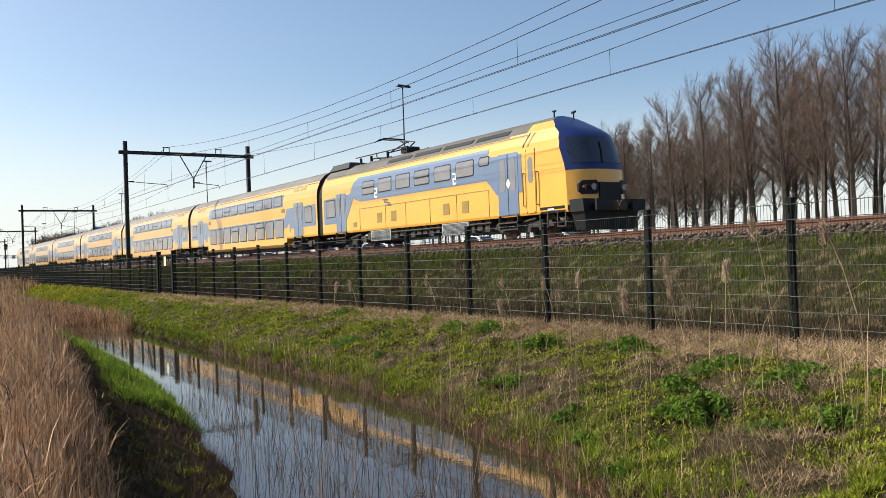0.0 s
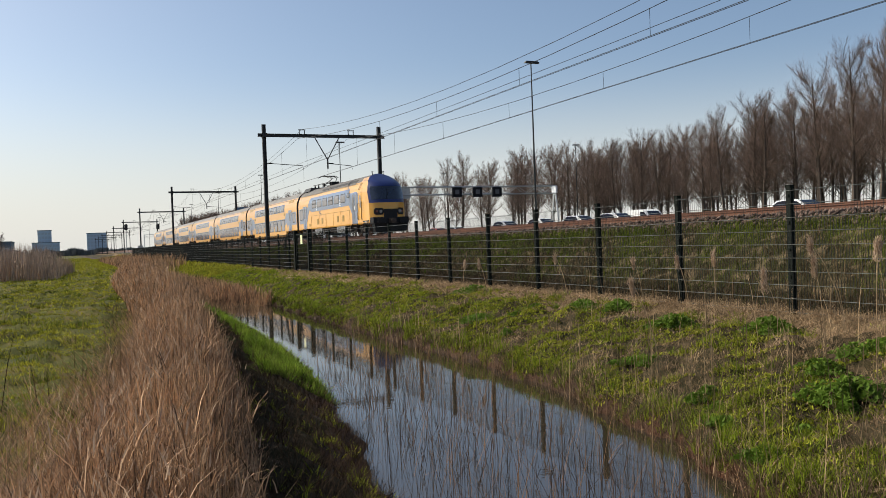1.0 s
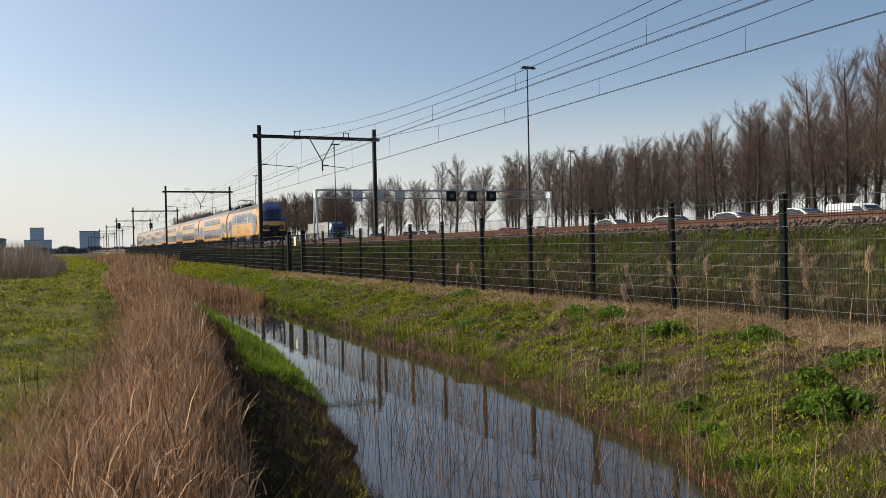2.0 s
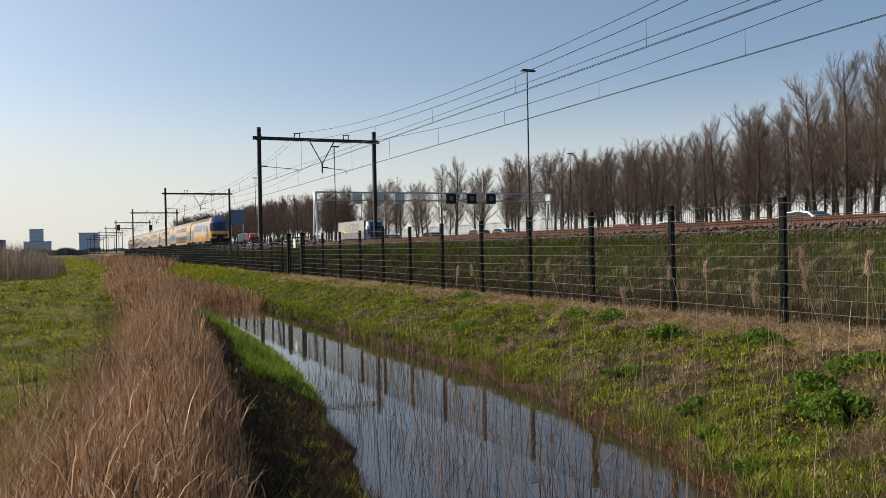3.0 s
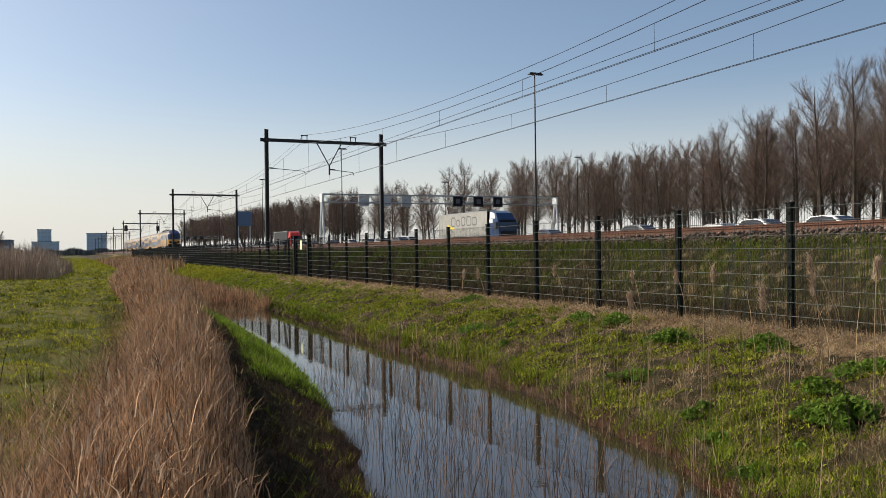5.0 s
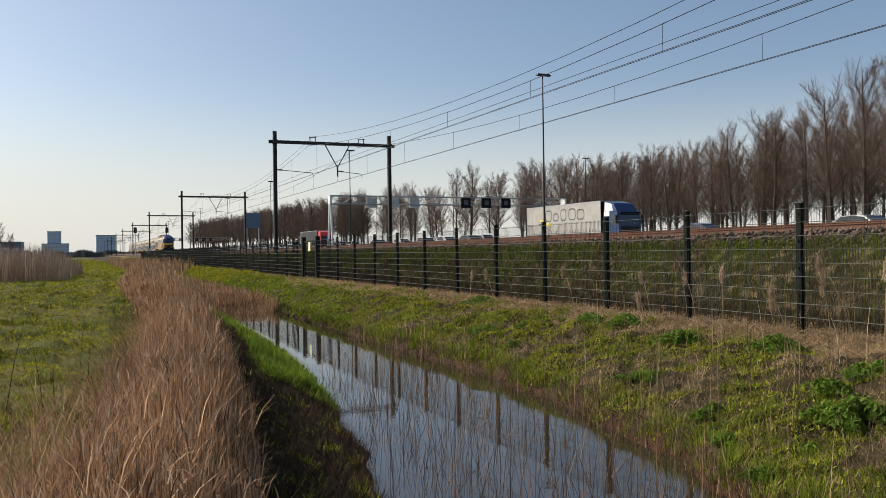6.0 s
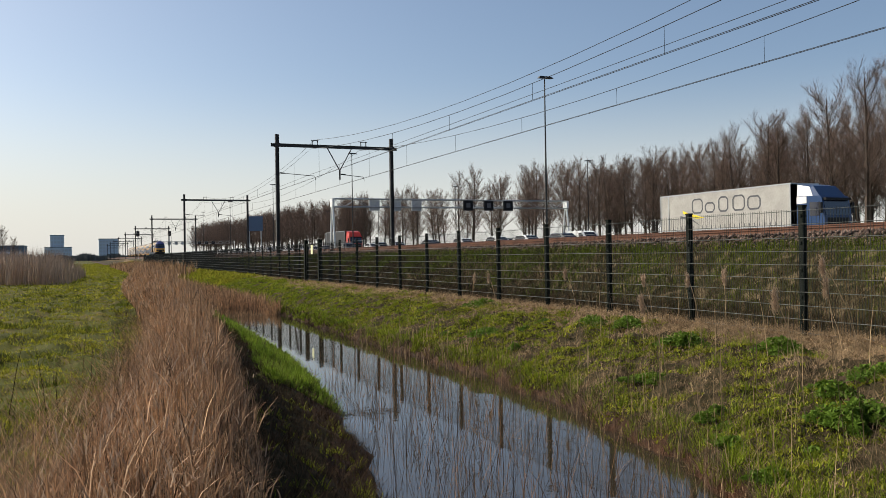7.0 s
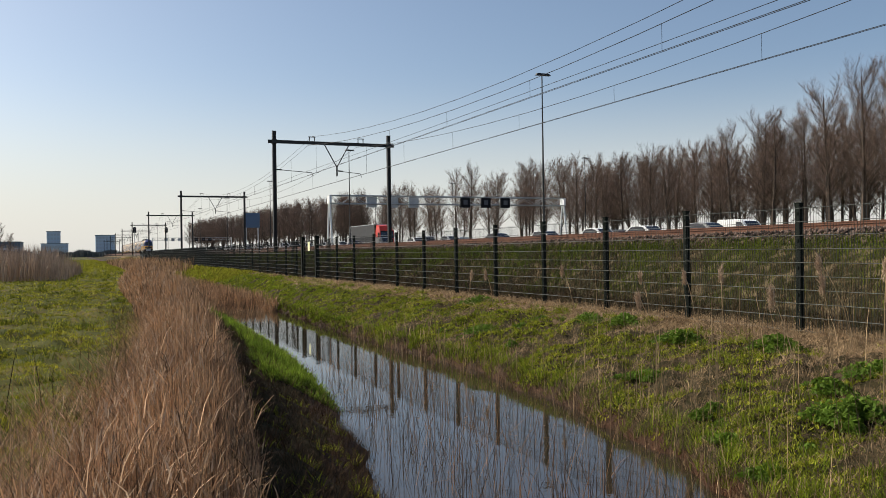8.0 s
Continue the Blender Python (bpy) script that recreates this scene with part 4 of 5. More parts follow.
def gantry(y, x0, x1, signs=True):
    g = thing("motorway_gantry", "galvanised truss gantry over the motorway with matrix signs", "gantry", pose(0, y, 0), kind="structure")
    zt, zb2 = ROAD_Z + 7.3, ROAD_Z + 6.2
    b = Build()
    for yy_ in (-0.5, 0.5):
        for z in (zt, zb2):
            b.tube((x0, yy_, z), (x1, yy_, z), 0.085, n=6)
    m_ = int((x1 - x0) / 1.6)
    for i in range(m_):
        a, c = x0 + (x1 - x0) * i / m_, x0 + (x1 - x0) * (i + 1) / m_
        for yy_ in (-0.5, 0.5):
            b.tube((a, yy_, zb2 if i % 2 else zt), (c, yy_, zt if i % 2 else zb2), 0.035, n=4)
        b.tube((a, -0.5, zb2), (a, 0.5, zb2), 0.03, n=4)
    part("truss", b, M["galv"], g)
    for x in (x0, x1):
        b = Build()
        for s in (-1, 1):
            b.tube((x, s * 1.15, ROAD_Z - 0.4), (x, s * 0.25, zb2 + 0.1), 0.14, n=8)
        b.tube((x, -0.25, zb2 - 0.2), (x, 0.25, zb2 - 0.2), 0.1, n=6).box(x - 0.15, -0.6, zb2, x + 0.15, 0.6, zt)
        part("leg", b, M["white"], g)
    if signs:
        for x, back in ((37.2, 0), (40.4, 0), (43.5, 0), (51.0, 1), (54.3, 1), (57.5, 1)):
            b = Build().box(x - 0.75, -0.8 if back else 0.5, zb2 - 0.45, x + 0.75, -0.55 if back else 0.75, zt - 0.1)
            sg = part("matrix_sign", b, M["black"] if back else M["galv"], g, "black lane matrix sign" if back else "grey back of a lane matrix sign")
            if back:
                part("display", Build().box(x - 0.32, -0.82, zb2, x + 0.32, -0.805, zb2 + 0.65), M["lettergrey"], sg)
    return g


gantry(110.6, 31.0, 67.8)
gantry(420.0, 31.0, 67.8)
bs = thing("direction_sign", "large blue motorway direction sign on steel posts", "road sign", pose(32, 172, 0), kind="structure")
part("panel", Build().box(-1.5, -0.06, 6.4, 1.5, 0.06, 9.4), M["signblue"], bs)
part("frame", Build().box(-1.5, 0.06, 6.6, 1.5, 0.14, 6.75).box(-1.5, 0.06, 9.0, 1.5, 0.14, 9.15).tube((-1.2, 0.2, 1.4), (-1.2, 0.2, 9.3), 0.13).tube((1.2, 0.2, 1.4), (1.2, 0.2, 9.3), 0.13), M["galv"], bs)


def wheel_pair(b, x0, x1, y, r):
    b.tube((x0, y, r), (x0 + 0.25, y, r), r, n=16).tube((x1 - 0.25, y, r), (x1, y, r), r, n=16)


def car(paint, label, van=False, y=0.0, x=44.0, flip=False):
    """A car whose nose points to -y (or +y when flipped)."""
    c = thing("van" if van else "car", label, "van" if van else "car", pose(x, y, ROAD_Z, 0, 0, 180 if flip else 0), "motorway traffic")
    if van:
        out = [(0, 0.35), (0, 0.8), (0.7, 0.98), (1.4, 1.62), (1.9, 1.8), (4.0, 1.82), (4.15, 1.6), (4.2, 0.35)]
        glass_ = [(0.85, 1.0), (1.42, 1.56), (2.0, 1.6), (2.0, 1.0)]
        L, W = 4.2, 0.9
    else:
        out = [(0, 0.3), (0.02, 0.7), (0.9, 0.9), (1.7, 1.38), (2.4, 1.47), (3.4, 1.42), (4.1, 1.0), (4.35, 0.92), (4.4, 0.35)]
        glass_ = [(1.15, 0.95), (1.75, 1.33), (2.4, 1.41), (3.3, 1.36), (3.85, 1.0)]
        L, W = 4.4, 0.88
    b = Build()
    n = len(out)
    k = len(b.v)
    for xx in (-W, W):
        b.v += [(xx * (0.82 if z > 1.05 and not van else 0.97), yy_, z) for yy_, z in out]
    b.f += [tuple(k + i for i in range(n)), tuple(k + n + i for i in range(n))] + [(k + i, k + (i + 1) % n, k + n + (i + 1) % n, k + n + i) for i in range(n)]
    b.s += [0] * (n + 2)
    part("body", b, paint, c)
    for s in (-1, 1):
        g_ = Build()
        g_.prism(glass_, 0, min(s * W * 0.8, s * W * (0.985 if van else 0.93)), max(s * W * 0.8, s * W * (0.985 if van else 0.93)))
        part("side_window", g_, M["windscreen"], c)
    (ya, za), (yb, zb_) = out[2], out[3]
    part("windscreen", Build().hull8([(-W * .72, ya + .08, za + .06), (W * .72, ya + .08, za + .06), (W * .68, yb - .03, zb_ - .02), (-W * .68, yb - .03, zb_ - .02),
         (-W * .72, ya + .02, za + .1), (W * .72, ya + .02, za + .1), (W * .68, yb - .09, zb_ + .02), (-W * .68, yb - .09, zb_ + .02)]), M["windscreen"], c)
    for yy_ in (0.85, L - 0.85):
        for s in (-1, 1):
            part("wheel", Build().tube((s * W * 0.75, yy_, 0.32), (s * W * 1.0, yy_, 0.32), 0.32, n=14), M["rubber"], c)
    for s in (-1, 1):
        part("headlight", Build().box(s * 0.62 - 0.16, -0.02, 0.6, s * 0.62 + 0.16, 0.06, 0.74), M["white"], c)
        part("tail_light", Build().box(s * 0.65 - 0.14, L - 0.06, 0.75, s * 0.65 + 0.14, L + 0.02, 0.95), M["truckred"], c)
    return c


def truck(paint, x, y, lettered):
    """An articulated lorry, its cab towards -y."""
    t = thing("truck", "blue and white lorry with a long grey lettered trailer" if lettered else "red lorry with a grey box trailer", "truck", pose(x, y, ROAD_Z), "motorway traffic")
    W = 1.27
    tl = part("trailer_box", Build().box(-W, 2.75, 1.15, W, 16.7, 4.05), M["trailer"] if lettered else M["steel"], t, "pale grey curtain-sided trailer box" if lettered else "dark trailer box")
    for z in (1.12, 3.98):
        part("edge_rail", Build().box(-W - 0.02, 2.73, z, W + 0.02, 16.72, z + 0.09), M["galv"], tl)
    for yy_ in (2.75, 15.6, 16.62):
        part("corner_post", Build().box(-W - 0.025, yy_, 1.15, W + 0.025, yy_ + 0.08, 4.0), M["galv"], tl)
    for i in range(24):
        yy_ = 3.6 + i * 0.5
        part("curtain_strap", Build().box(-W - 0.012, yy_, 1.0, -W, yy_ + 0.06, 1.5), M["lettergrey"], tl)
    if lettered:
        mk = Build()
        mk.prism([(13.9, 2.55), (13.2, 2.2), (12.2, 2.05), (11.4, 2.1), (12.2, 2.3), (13.2, 2.5), (13.9, 2.75)], 0, -W - 0.014, -W)
        part("swoosh_mark", mk, mat("mark_yellow", (0.75, 0.62, 0.03), (0.7, 0.55, 0.03), 0.5), tl, "yellow curved mark")
        part("swoosh_mark", Build().prism([(14.2, 2.15), (13.2, 2.0), (12.4, 1.75), (11.7, 1.4), (12.6, 1.95), (13.4, 2.2), (14.2, 2.35)], 0, -W - 0.014, -W), M["lettergrey"], tl, "dark curved mark")
        for i, wide in enumerate((1.15, 1.0, 0.95, 1.15, 1.2)):      # the firm's mark as plain rounded outlines
            a = 12.75 - i * 1.5
            c, w, z0, z1 = 0.2, 0.062, 2.5, (3.55, 3.2, 3.55, 3.55, 3.4)[i]
            outer = [(a - wide + c, z0), (a - c, z0), (a, z0 + c), (a, z1 - c), (a - c, z1), (a - wide + c, z1), (a - wide, z1 - c), (a - wide, z0 + c)]
            lt = Build()
            for (ya, za), (yb, zb_) in zip(outer, outer[1:] + outer[:1]):
                lt.tube((-W - 0.004, ya, za), (-W - 0.004, yb, zb_), w, n=4)
            lt.v = [(-W - 0.012 if x_ < -W - 0.004 else -W + 0.01, y_, z_) for x_, y_, z_ in lt.v]
            part("logo_outline", lt, M["lettergrey"], tl, "plain dark grey rounded logo shape")
    part("chassis", Build().box(-0.5, 0.6, 0.75, 0.5, 16.0, 1.12).box(-1.2, 5.5, 0.5, -1.1, 10.5, 1.1), M["under"], t)
    cab = part("cab", Build().prism([(0, 0.45), (0.0, 1.6), (0.22, 2.9), (0.35, 3.05), (2.25, 3.1), (2.3, 0.9), (2.3, 0.45)], 0, -1.22, 1.22), paint, t, "tractor cab")
    part("roof_fairing", Build().hull8([(-1.15, 0.45, 3.05), (1.15, 0.45, 3.05), (1.15, 2.3, 3.08), (-1.15, 2.3, 3.08), (-1.0, 1.1, 3.75), (1.0, 1.1, 3.75), (1.1, 2.3, 3.95), (-1.1, 2.3, 3.95)]), paint, cab)
    part("windscreen", Build().hull8([(-1.1, -0.015, 1.75), (1.1, -0.015, 1.75), (1.1, 0.05, 1.75), (-1.1, 0.05, 1.75), (-1.08, 0.17, 2.75), (1.08, 0.17, 2.75), (1.08, 0.25, 2.75), (-1.08, 0.25, 2.75)]), M["windscreen"], cab)
    part("grille", Build().box(-0.95, -0.03, 0.75, 0.95, 0.05, 1.6), M["black"], cab)
    part("bumper", Build().box(-1.24, -0.08, 0.35, 1.24, 0.3, 0.75), paint, cab)
    part("sun_visor", Build().box(-1.1, -0.05, 2.75, 1.1, 0.25, 2.9), M["black"], cab)
    for s in (-1, 1):
        part("side_window", Build().box(min(s * 1.2, s * 1.235), 0.35, 1.75, max(s * 1.2, s * 1.235), 1.2, 2.65), M["windscreen"], cab)
        if lettered:
            part("white_side_panel", Build().box(min(s * 1.2, s * 1.232), 1.45, 2.6, max(s * 1.2, s * 1.232), 2.29, 3.06), M["white"], cab)
            part("white_fairing_side", Build().hull8([(s * 1.17, 1.0, 3.07), (s * 1.17, 2.3, 3.09), (s * 1.12, 2.3, 3.9), (s * 1.05, 1.35, 3.7), (s * 1.0, 1.0, 3.07), (s * 1.0, 2.3, 3.09), (s * 1.0, 2.3, 3.9), (s * 0.95, 1.35, 3.7)]), M["white"], cab)
        part("side_panel", Build().box(min(s * 1.2, s * 1.23), 1.3, 0.9, max(s * 1.2, s * 1.23), 2.3, 2.2), paint, cab)
        part("mirror", Build().box(min(s * 1.3, s * 1.5), 0.05, 1.9, max(s * 1.3, s * 1.5), 0.2, 2.6), M["black"], cab)
        part("headlight", Build().box(s * 0.95 - 0.2, -0.1, 0.5, s * 0.95 + 0.2, -0.05, 0.68), M["white"], cab)
    for yy_ in (1.3, 4.4, 11.6, 12.9, 14.2):
        w = Build()
        wheel_pair(w, -1.22, 1.22, yy_, 0.5)
        part("wheel_pair", w, M["rubber"], t)
    return t


T_BLUE = truck(M["truckblue"], 45.3, 181.0, True)
T_RED = truck(M["truckred"], 45.3, 400.0, False)


# ============ bare poplars beyond the motorway ============
def poplar_mesh(seed, h):
    """Trunk and limbs as one mesh, twigs as another: a short bole that parts into steep leaders."""
    g = random.Random(seed)
    wood, twigs = Build(), []

    def stem(p, d, ln, r0, r1, n, wander, up):
        """A bending stem; returns its points and directions."""
        pts = [(p.copy(), d.copy())]
        for j in range(n):
            q = p + d * (ln / n)
            wood.tube(p, q, r0 + (r1 - r0) * j / n, r0 + (r1 - r0) * (j + 1) / n, 5 if r0 > 0.05 else 3, cap=False)
            d = (d + Vector((g.uniform(-wander, wander), g.uniform(-wander, wander), up))).normalized()
            p = q
            pts.append((p.copy(), d.copy()))
        return pts

    def spray(s, e, ln, k):
        """A side shoot with its fine twigs."""
        tip = s + e * ln
        wood.tube(s, tip, 0.007, 0.003, 3, cap=False)
        for _ in range(k):
            b0 = s.lerp(tip, g.uniform(0.1, 1))
            e2 = (e * 0.7 + Vector((g.uniform(-0.8, 0.8), g.uniform(-0.8, 0.8), g.uniform(0.0, 1.0)))).normalized()
            twigs.append((b0, b0 + e2 * g.uniform(0.25, 0.8)))

    bole = stem(Vector((0, 0, 0)), Vector((g.uniform(-0.03, 0.03), g.uniform(-0.03, 0.03), 1)).normalized(), h * 0.93, 0.21, 0.025, 10, 0.035, 0.02)
    limbs = 42
    for i in range(limbs):
        f = 0.27 + 0.66 * ((i + g.random()) / limbs) ** 1.1
        p, _ = bole[int(f * 10)]
        p = p.lerp(bole[min(10, int(f * 10) + 1)][0], f * 10 % 1)
        az = i * 2.4 + g.uniform(-0.5, 0.5)
        spread = g.uniform(0.45, 1.0) * (1.1 - 0.35 * f)
        ln = min(h * (0.33 - 0.16 * f), (h - p.z) * 1.02 + 0.8) * g.uniform(0.75, 1.08)
        limb = stem(p, Vector((math.cos(az) * spread, math.sin(az) * spread, 1)).normalized(), ln, 0.036 * (1 - f) + 0.011, 0.006, 6, 0.22, 0.06)
        for (a, d), (c, _) in zip(limb[1:], limb[2:]):
            for _ in range(6):
                e = (d + Vector((g.uniform(-0.9, 0.9), g.uniform(-0.9, 0.9), g.uniform(-0.1, 0.5)))).normalized()
                spray(a.lerp(c, g.random()), e, ln * g.uniform(0.14, 0.34), 8)
        spray(limb[-1][0], limb[-1][1], 0.6, 14)
    spray(bole[-1][0], bole[-1][1], 0.8, 20)
    A = np.array([t[0] for t in twigs])
    B = np.array([t[1] for t in twigs])
    ang = nrg.uniform(0, np.pi, len(A))
    w = np.stack([np.cos(ang), np.sin(ang), np.zeros(len(A))], 1) * 0.0042
    v = np.stack([A - w, A + w, B], 1).reshape(-1, 3)
    return wood.mesh("trunk", M["bark"]), array_mesh("crown", v, np.arange(len(v)).reshape(-1, 3), M["twig"])


POPLARS = [poplar_mesh(s, 15.0) for s in (3, 8, 21, 34, 55)]
trees = []


def poplar(x, y, h):
    t = thing("poplar_tree", "tall bare poplar with upright brown twigs in early spring", "tree", None, "poplar row")
    wood, crown = POPLARS[len(trees) % 5]
    part("trunk", wood, None, t)
    part("crown", crown, None, t, "fine brown bare twigs")
    k = h / 15.0
    wide = k * rnd.uniform(1.0, 1.35)
    t.matrix_world = pose(x, y, float(ground(x, y)) - 0.1, 0, 0, rnd.uniform(0, 360)) @ Matrix.Diagonal((wide, wide, k, 1))
    trees.append(t)


y = 33.0
while y < 138:
    h = float(np.interp(y, [33, 59, 70, 91, 105, 138], [22.5, 20.5, 17, 14.6, 14.6, 15.8]))
    poplar(76 + rnd.uniform(-1.5, 1.5), y, h * rnd.uniform(0.9, 1.06))
    if rnd.random() < 0.85:
        poplar(83 + rnd.uniform(-2, 3), y + rnd.uniform(1, 4), h * rnd.uniform(0.9, 1.08))
    poplar(89 + rnd.uniform(-2, 4), y + rnd.uniform(0, 4), h * rnd.uniform(0.95, 1.12))
    if y > 62:
        poplar(97 + rnd.uniform(-3, 4), y + rnd.uniform(0, 4), h * rnd.uniform(1.0, 1.15))
    y += rnd.uniform(3.0, 4.4)
y = 142.0
while y < 268:
    poplar(77 + rnd.uniform(-2, 2), y, rnd.uniform(15.0, 18.5))
    if rnd.random() < 0.7:
        poplar(86 + rnd.uniform(-2, 4), y + rnd.uniform(2, 5), rnd.uniform(14.0, 18.0))
    y += rnd.uniform(4.5, 8.5)
y = 236.0
while y < 620:
    h = float(np.interp(y, [236, 620], [17.0, 22.0]))
    poplar(71.5 + rnd.uniform(-1, 2), y, h * rnd.uniform(0.93, 1.05))
    poplar(79 + rnd.uniform(-1, 3), y + rnd.uniform(0, 3), h * rnd.uniform(0.95, 1.08))
    y += rnd.uniform(3.5, 5.5) * (1 if y < 380 else 1.7)

# low scrub behind the trees closes the view under the crowns
n = 26000
bx = nrg.uniform(88, 120, n)
by = nrg.uniform(20, 620, n)
v, f = blades(np.stack([bx, by, ground(bx, by)], 1), nrg.uniform(0.8, 3.2, n), 0.05 + by * 0.0006, nrg.uniform(0.1, 0.6, n))
tagged(new("scrub", array_mesh("scrub", v, f, M["twig"])), "bare brown scrub behind the poplars", "shrubs", kind="stuff")

n = 30000
bx = nrg.uniform(90, 125, n)
by = nrg.uniform(15, 160, n)
v, f = blades(np.stack([bx, by, ground(bx, by)], 1), nrg.uniform(1.2, 4.6, n), 0.04, nrg.uniform(0.0, 0.4, n))
tagged(new("thicket", array_mesh("thicket", v, f, M["twig"])), "dense bare thicket behind the poplar row", "shrubs", kind="stuff")

# ============ distance ============
def block(name, label, x, y, w, d, h, m, rows=0, cols=0, top=None):
    b = thing(name, label, "building", pose(x, y, -0.5), kind="")
    wall = part("wall", Build().box(-w / 2, 0, 0, w / 2, d, h), m, b)
    part("roof", Build().box(-w / 2 - 0.3, -0.3, h, w / 2 + 0.3, d + 0.3, h + 0.6), M["facade_dark"], b)
    for r_ in range(rows):
        for c in range(cols):
            xa, za = -w / 2 + (c + 0.15) * w / cols, 1.2 + (r_ + 0.1) * (h - 1.6) / rows
            part("window", Build().box(xa, -0.1, za, xa + 0.7 * w / cols, 0.05, za + 0.55 * (h - 1.6) / rows), M["pane"], wall)
    return b


# no haze in the air here: the far materials carry it as colour
block("office_building", "pale blue-grey stepped office block in the haze", -24, 900, 24, 30, 13, M["facade"], 3, 8)
block("office_tower", "pale blue-grey upper office block in the haze", -25, 905, 12, 20, 25, M["facade"], 6, 4)
block("office_slab", "slab building with rows of windows, coloured pale with haze", 22, 900, 18, 20, 21, M["facade"], 6, 6)
block("warehouse", "long low warehouse, dark blue-grey with haze in its colour", -92, 700, 100, 40, 12, M["facade_dark"], 1, 14)
n = 14000
bx = nrg.uniform(-260, 60, n)
by = nrg.uniform(640, 690, n)
bh = 2.5 + 2.5 * (fbm(bx, by * 0, 0.09) + 0.4) + nrg.uniform(0, 1.5, n)
v, f = blades(np.stack([bx, by, np.full(n, -0.3)], 1), np.maximum(bh, 0.8), 0.7, nrg.uniform(0, 0.5, n))
tagged(new("distant_bushes", array_mesh("distant_bushes", v, f, M["bush"])), "distant dark bare bushes on the horizon, haze in their grey", "bushes", kind="stuff")
for x, y, h in ((-30, 380, 15), (-34, 384, 12), (-27, 390, 11)):
    poplar(x, y, h)


def signal(x, y, h):
    s = thing("railway_signal", "black railway signal head on a grey post", "railway signal", pose(x, y, 0), "railway signals")
    part("pole", Build().tube((0, 0, 0.8), (0, 0, h), 0.09, n=8), M["galv"], s)
    head_ = part("head", Build().prism([(-0.35, h - 1.7), (0.35, h - 1.7), (0.45, h - 1.5), (0.45, h - 0.2), (0.2, h), (-0.2, h), (-0.45, h - 0.2), (-0.45, h - 1.5)], 1, -0.2, 0.1), M["black"], s)
    for i in range(3):
        part("lens", Build().tube((0, -0.22, h - 0.4 - 0.42 * i), (0, -0.19, h - 0.4 - 0.42 * i), 0.11, n=10), M["lettergrey"], head_)


signal(14.2, 258, 9.2)
signal(24.6, 277, 9.7)
tagged(part("relay_cabinet", Build().box(-0.5, -0.4, 0, 0.5, 0.4, 1.5).box(-0.55, -0.45, 1.5, 0.55, 0.45, 1.58).box(-0.01, -0.42, 0.1, 0.01, -0.4, 1.45), M["galv"]), "grey steel trackside relay cabinet", "cabinet").location = (13.2, 190, 0.9)

# ============ traffic ============
PAINTS = [M["white"], mat("silver_paint", (0.45, 0.46, 0.48), (0.4, 0.41, 0.43), 0.3, metal=0.5), mat("black_paint", (0.02, 0.02, 0.025), (0.03, 0.03, 0.03), 0.25),
          mat("grey_paint", (0.14, 0.15, 0.16), (0.12, 0.13, 0.14), 0.3), mat("dark_blue_paint", (0.02, 0.04, 0.12), (0.02, 0.035, 0.1), 0.3), M["truckred"]]
WORDS = ["white", "silver", "black", "grey", "dark blue", "red"]
TRAFFIC = [(42.9, 47.3, -20.7, 1, 0), (42.9, 58.6, -20.7, 0, 0), (42.9, 78.5, -20.7, 1, 0), (42.9, 84.2, -20.7, 1, 0), (42.9, 91.0, -20.7, 0, 0),
           (42.9, 98.6, -20.7, 1, 0), (49.0, 127.2, -23.5, 0, 0), (49.0, 133.8, -23.5, 5, 0), (42.9, 138.7, -20.7, 0, 0), (42.9, 144.5, -20.7, 1, 0),
           (42.9, 157.9, -20.7, 3, 0), (42.9, 172.3, -20.7, 4, 0), (42.9, 213.1, -20.7, 3, 0),
           (42.9, 220.3, -20.7, 0, 0), (42.9, 227.2, -20.7, 0, 0), (48.6, 84.6, -23.5, 0, 1), (48.6, 237.9, -23.5, 0, 1), (58.5, -37.5, 21, 0, 1),
           (42.9, 236.5, -20.7, 0, 0), (42.9, 247.0, -20.7, 2, 0), (42.9, 260.3, -20.7, 1, 0), (42.9, 272.1, -20.7, 0, 0), (42.9, 285.9, -20.7, 3, 1),
           (42.9, 300.0, -20.7, 4, 0), (42.9, 308.9, -20.7, 0, 0), (42.9, 317.3, -20.7, 1, 0), (42.9, 333.4, -20.7, 0, 0), (42.9, 344.0, -20.7, 2, 0),
           (42.9, 354.5, -20.7, 1, 1), (42.9, 372.0, -20.7, 0, 0), (42.9, 384.7, -20.7, 3, 0), (42.9, 400.7, -20.7, 4, 0), (42.9, 413.4, -20.7, 0, 0),
           (42.9, 427.7, -20.7, 1, 0), (42.9, 437.3, -20.7, 0, 1), (42.9, 451.5, -20.7, 2, 0), (42.9, 467.9, -20.7, 1, 0), (42.9, 481.0, -20.7, 0, 0),
           (48.6, 215, -23.5, 1, 0), (48.6, 239.7, -23.5, 0, 0), (48.6, 254.8, -23.5, 2, 0), (48.6, 280.9, -23.5, 0, 0), (48.6, 304.4, -23.5, 3, 1),
           (48.6, 323.2, -23.5, 1, 0), (48.6, 337.7, -23.5, 0, 0), (48.6, 365.5, -23.5, 2, 0), (48.6, 387.1, -23.5, 0, 0), (48.6, 412.6, -23.5, 3, 0),
           (48.6, 440.6, -23.5, 1, 0), (48.6, 466.1, -23.5, 0, 1), (62.0, -90, 22, 2, 0), (62.0, 15, 22, 1, 0), (62.0, 140, 22, 0, 0),
           (62.0, 190, 22, 3, 0)]  # lane, start, speed, paint, van
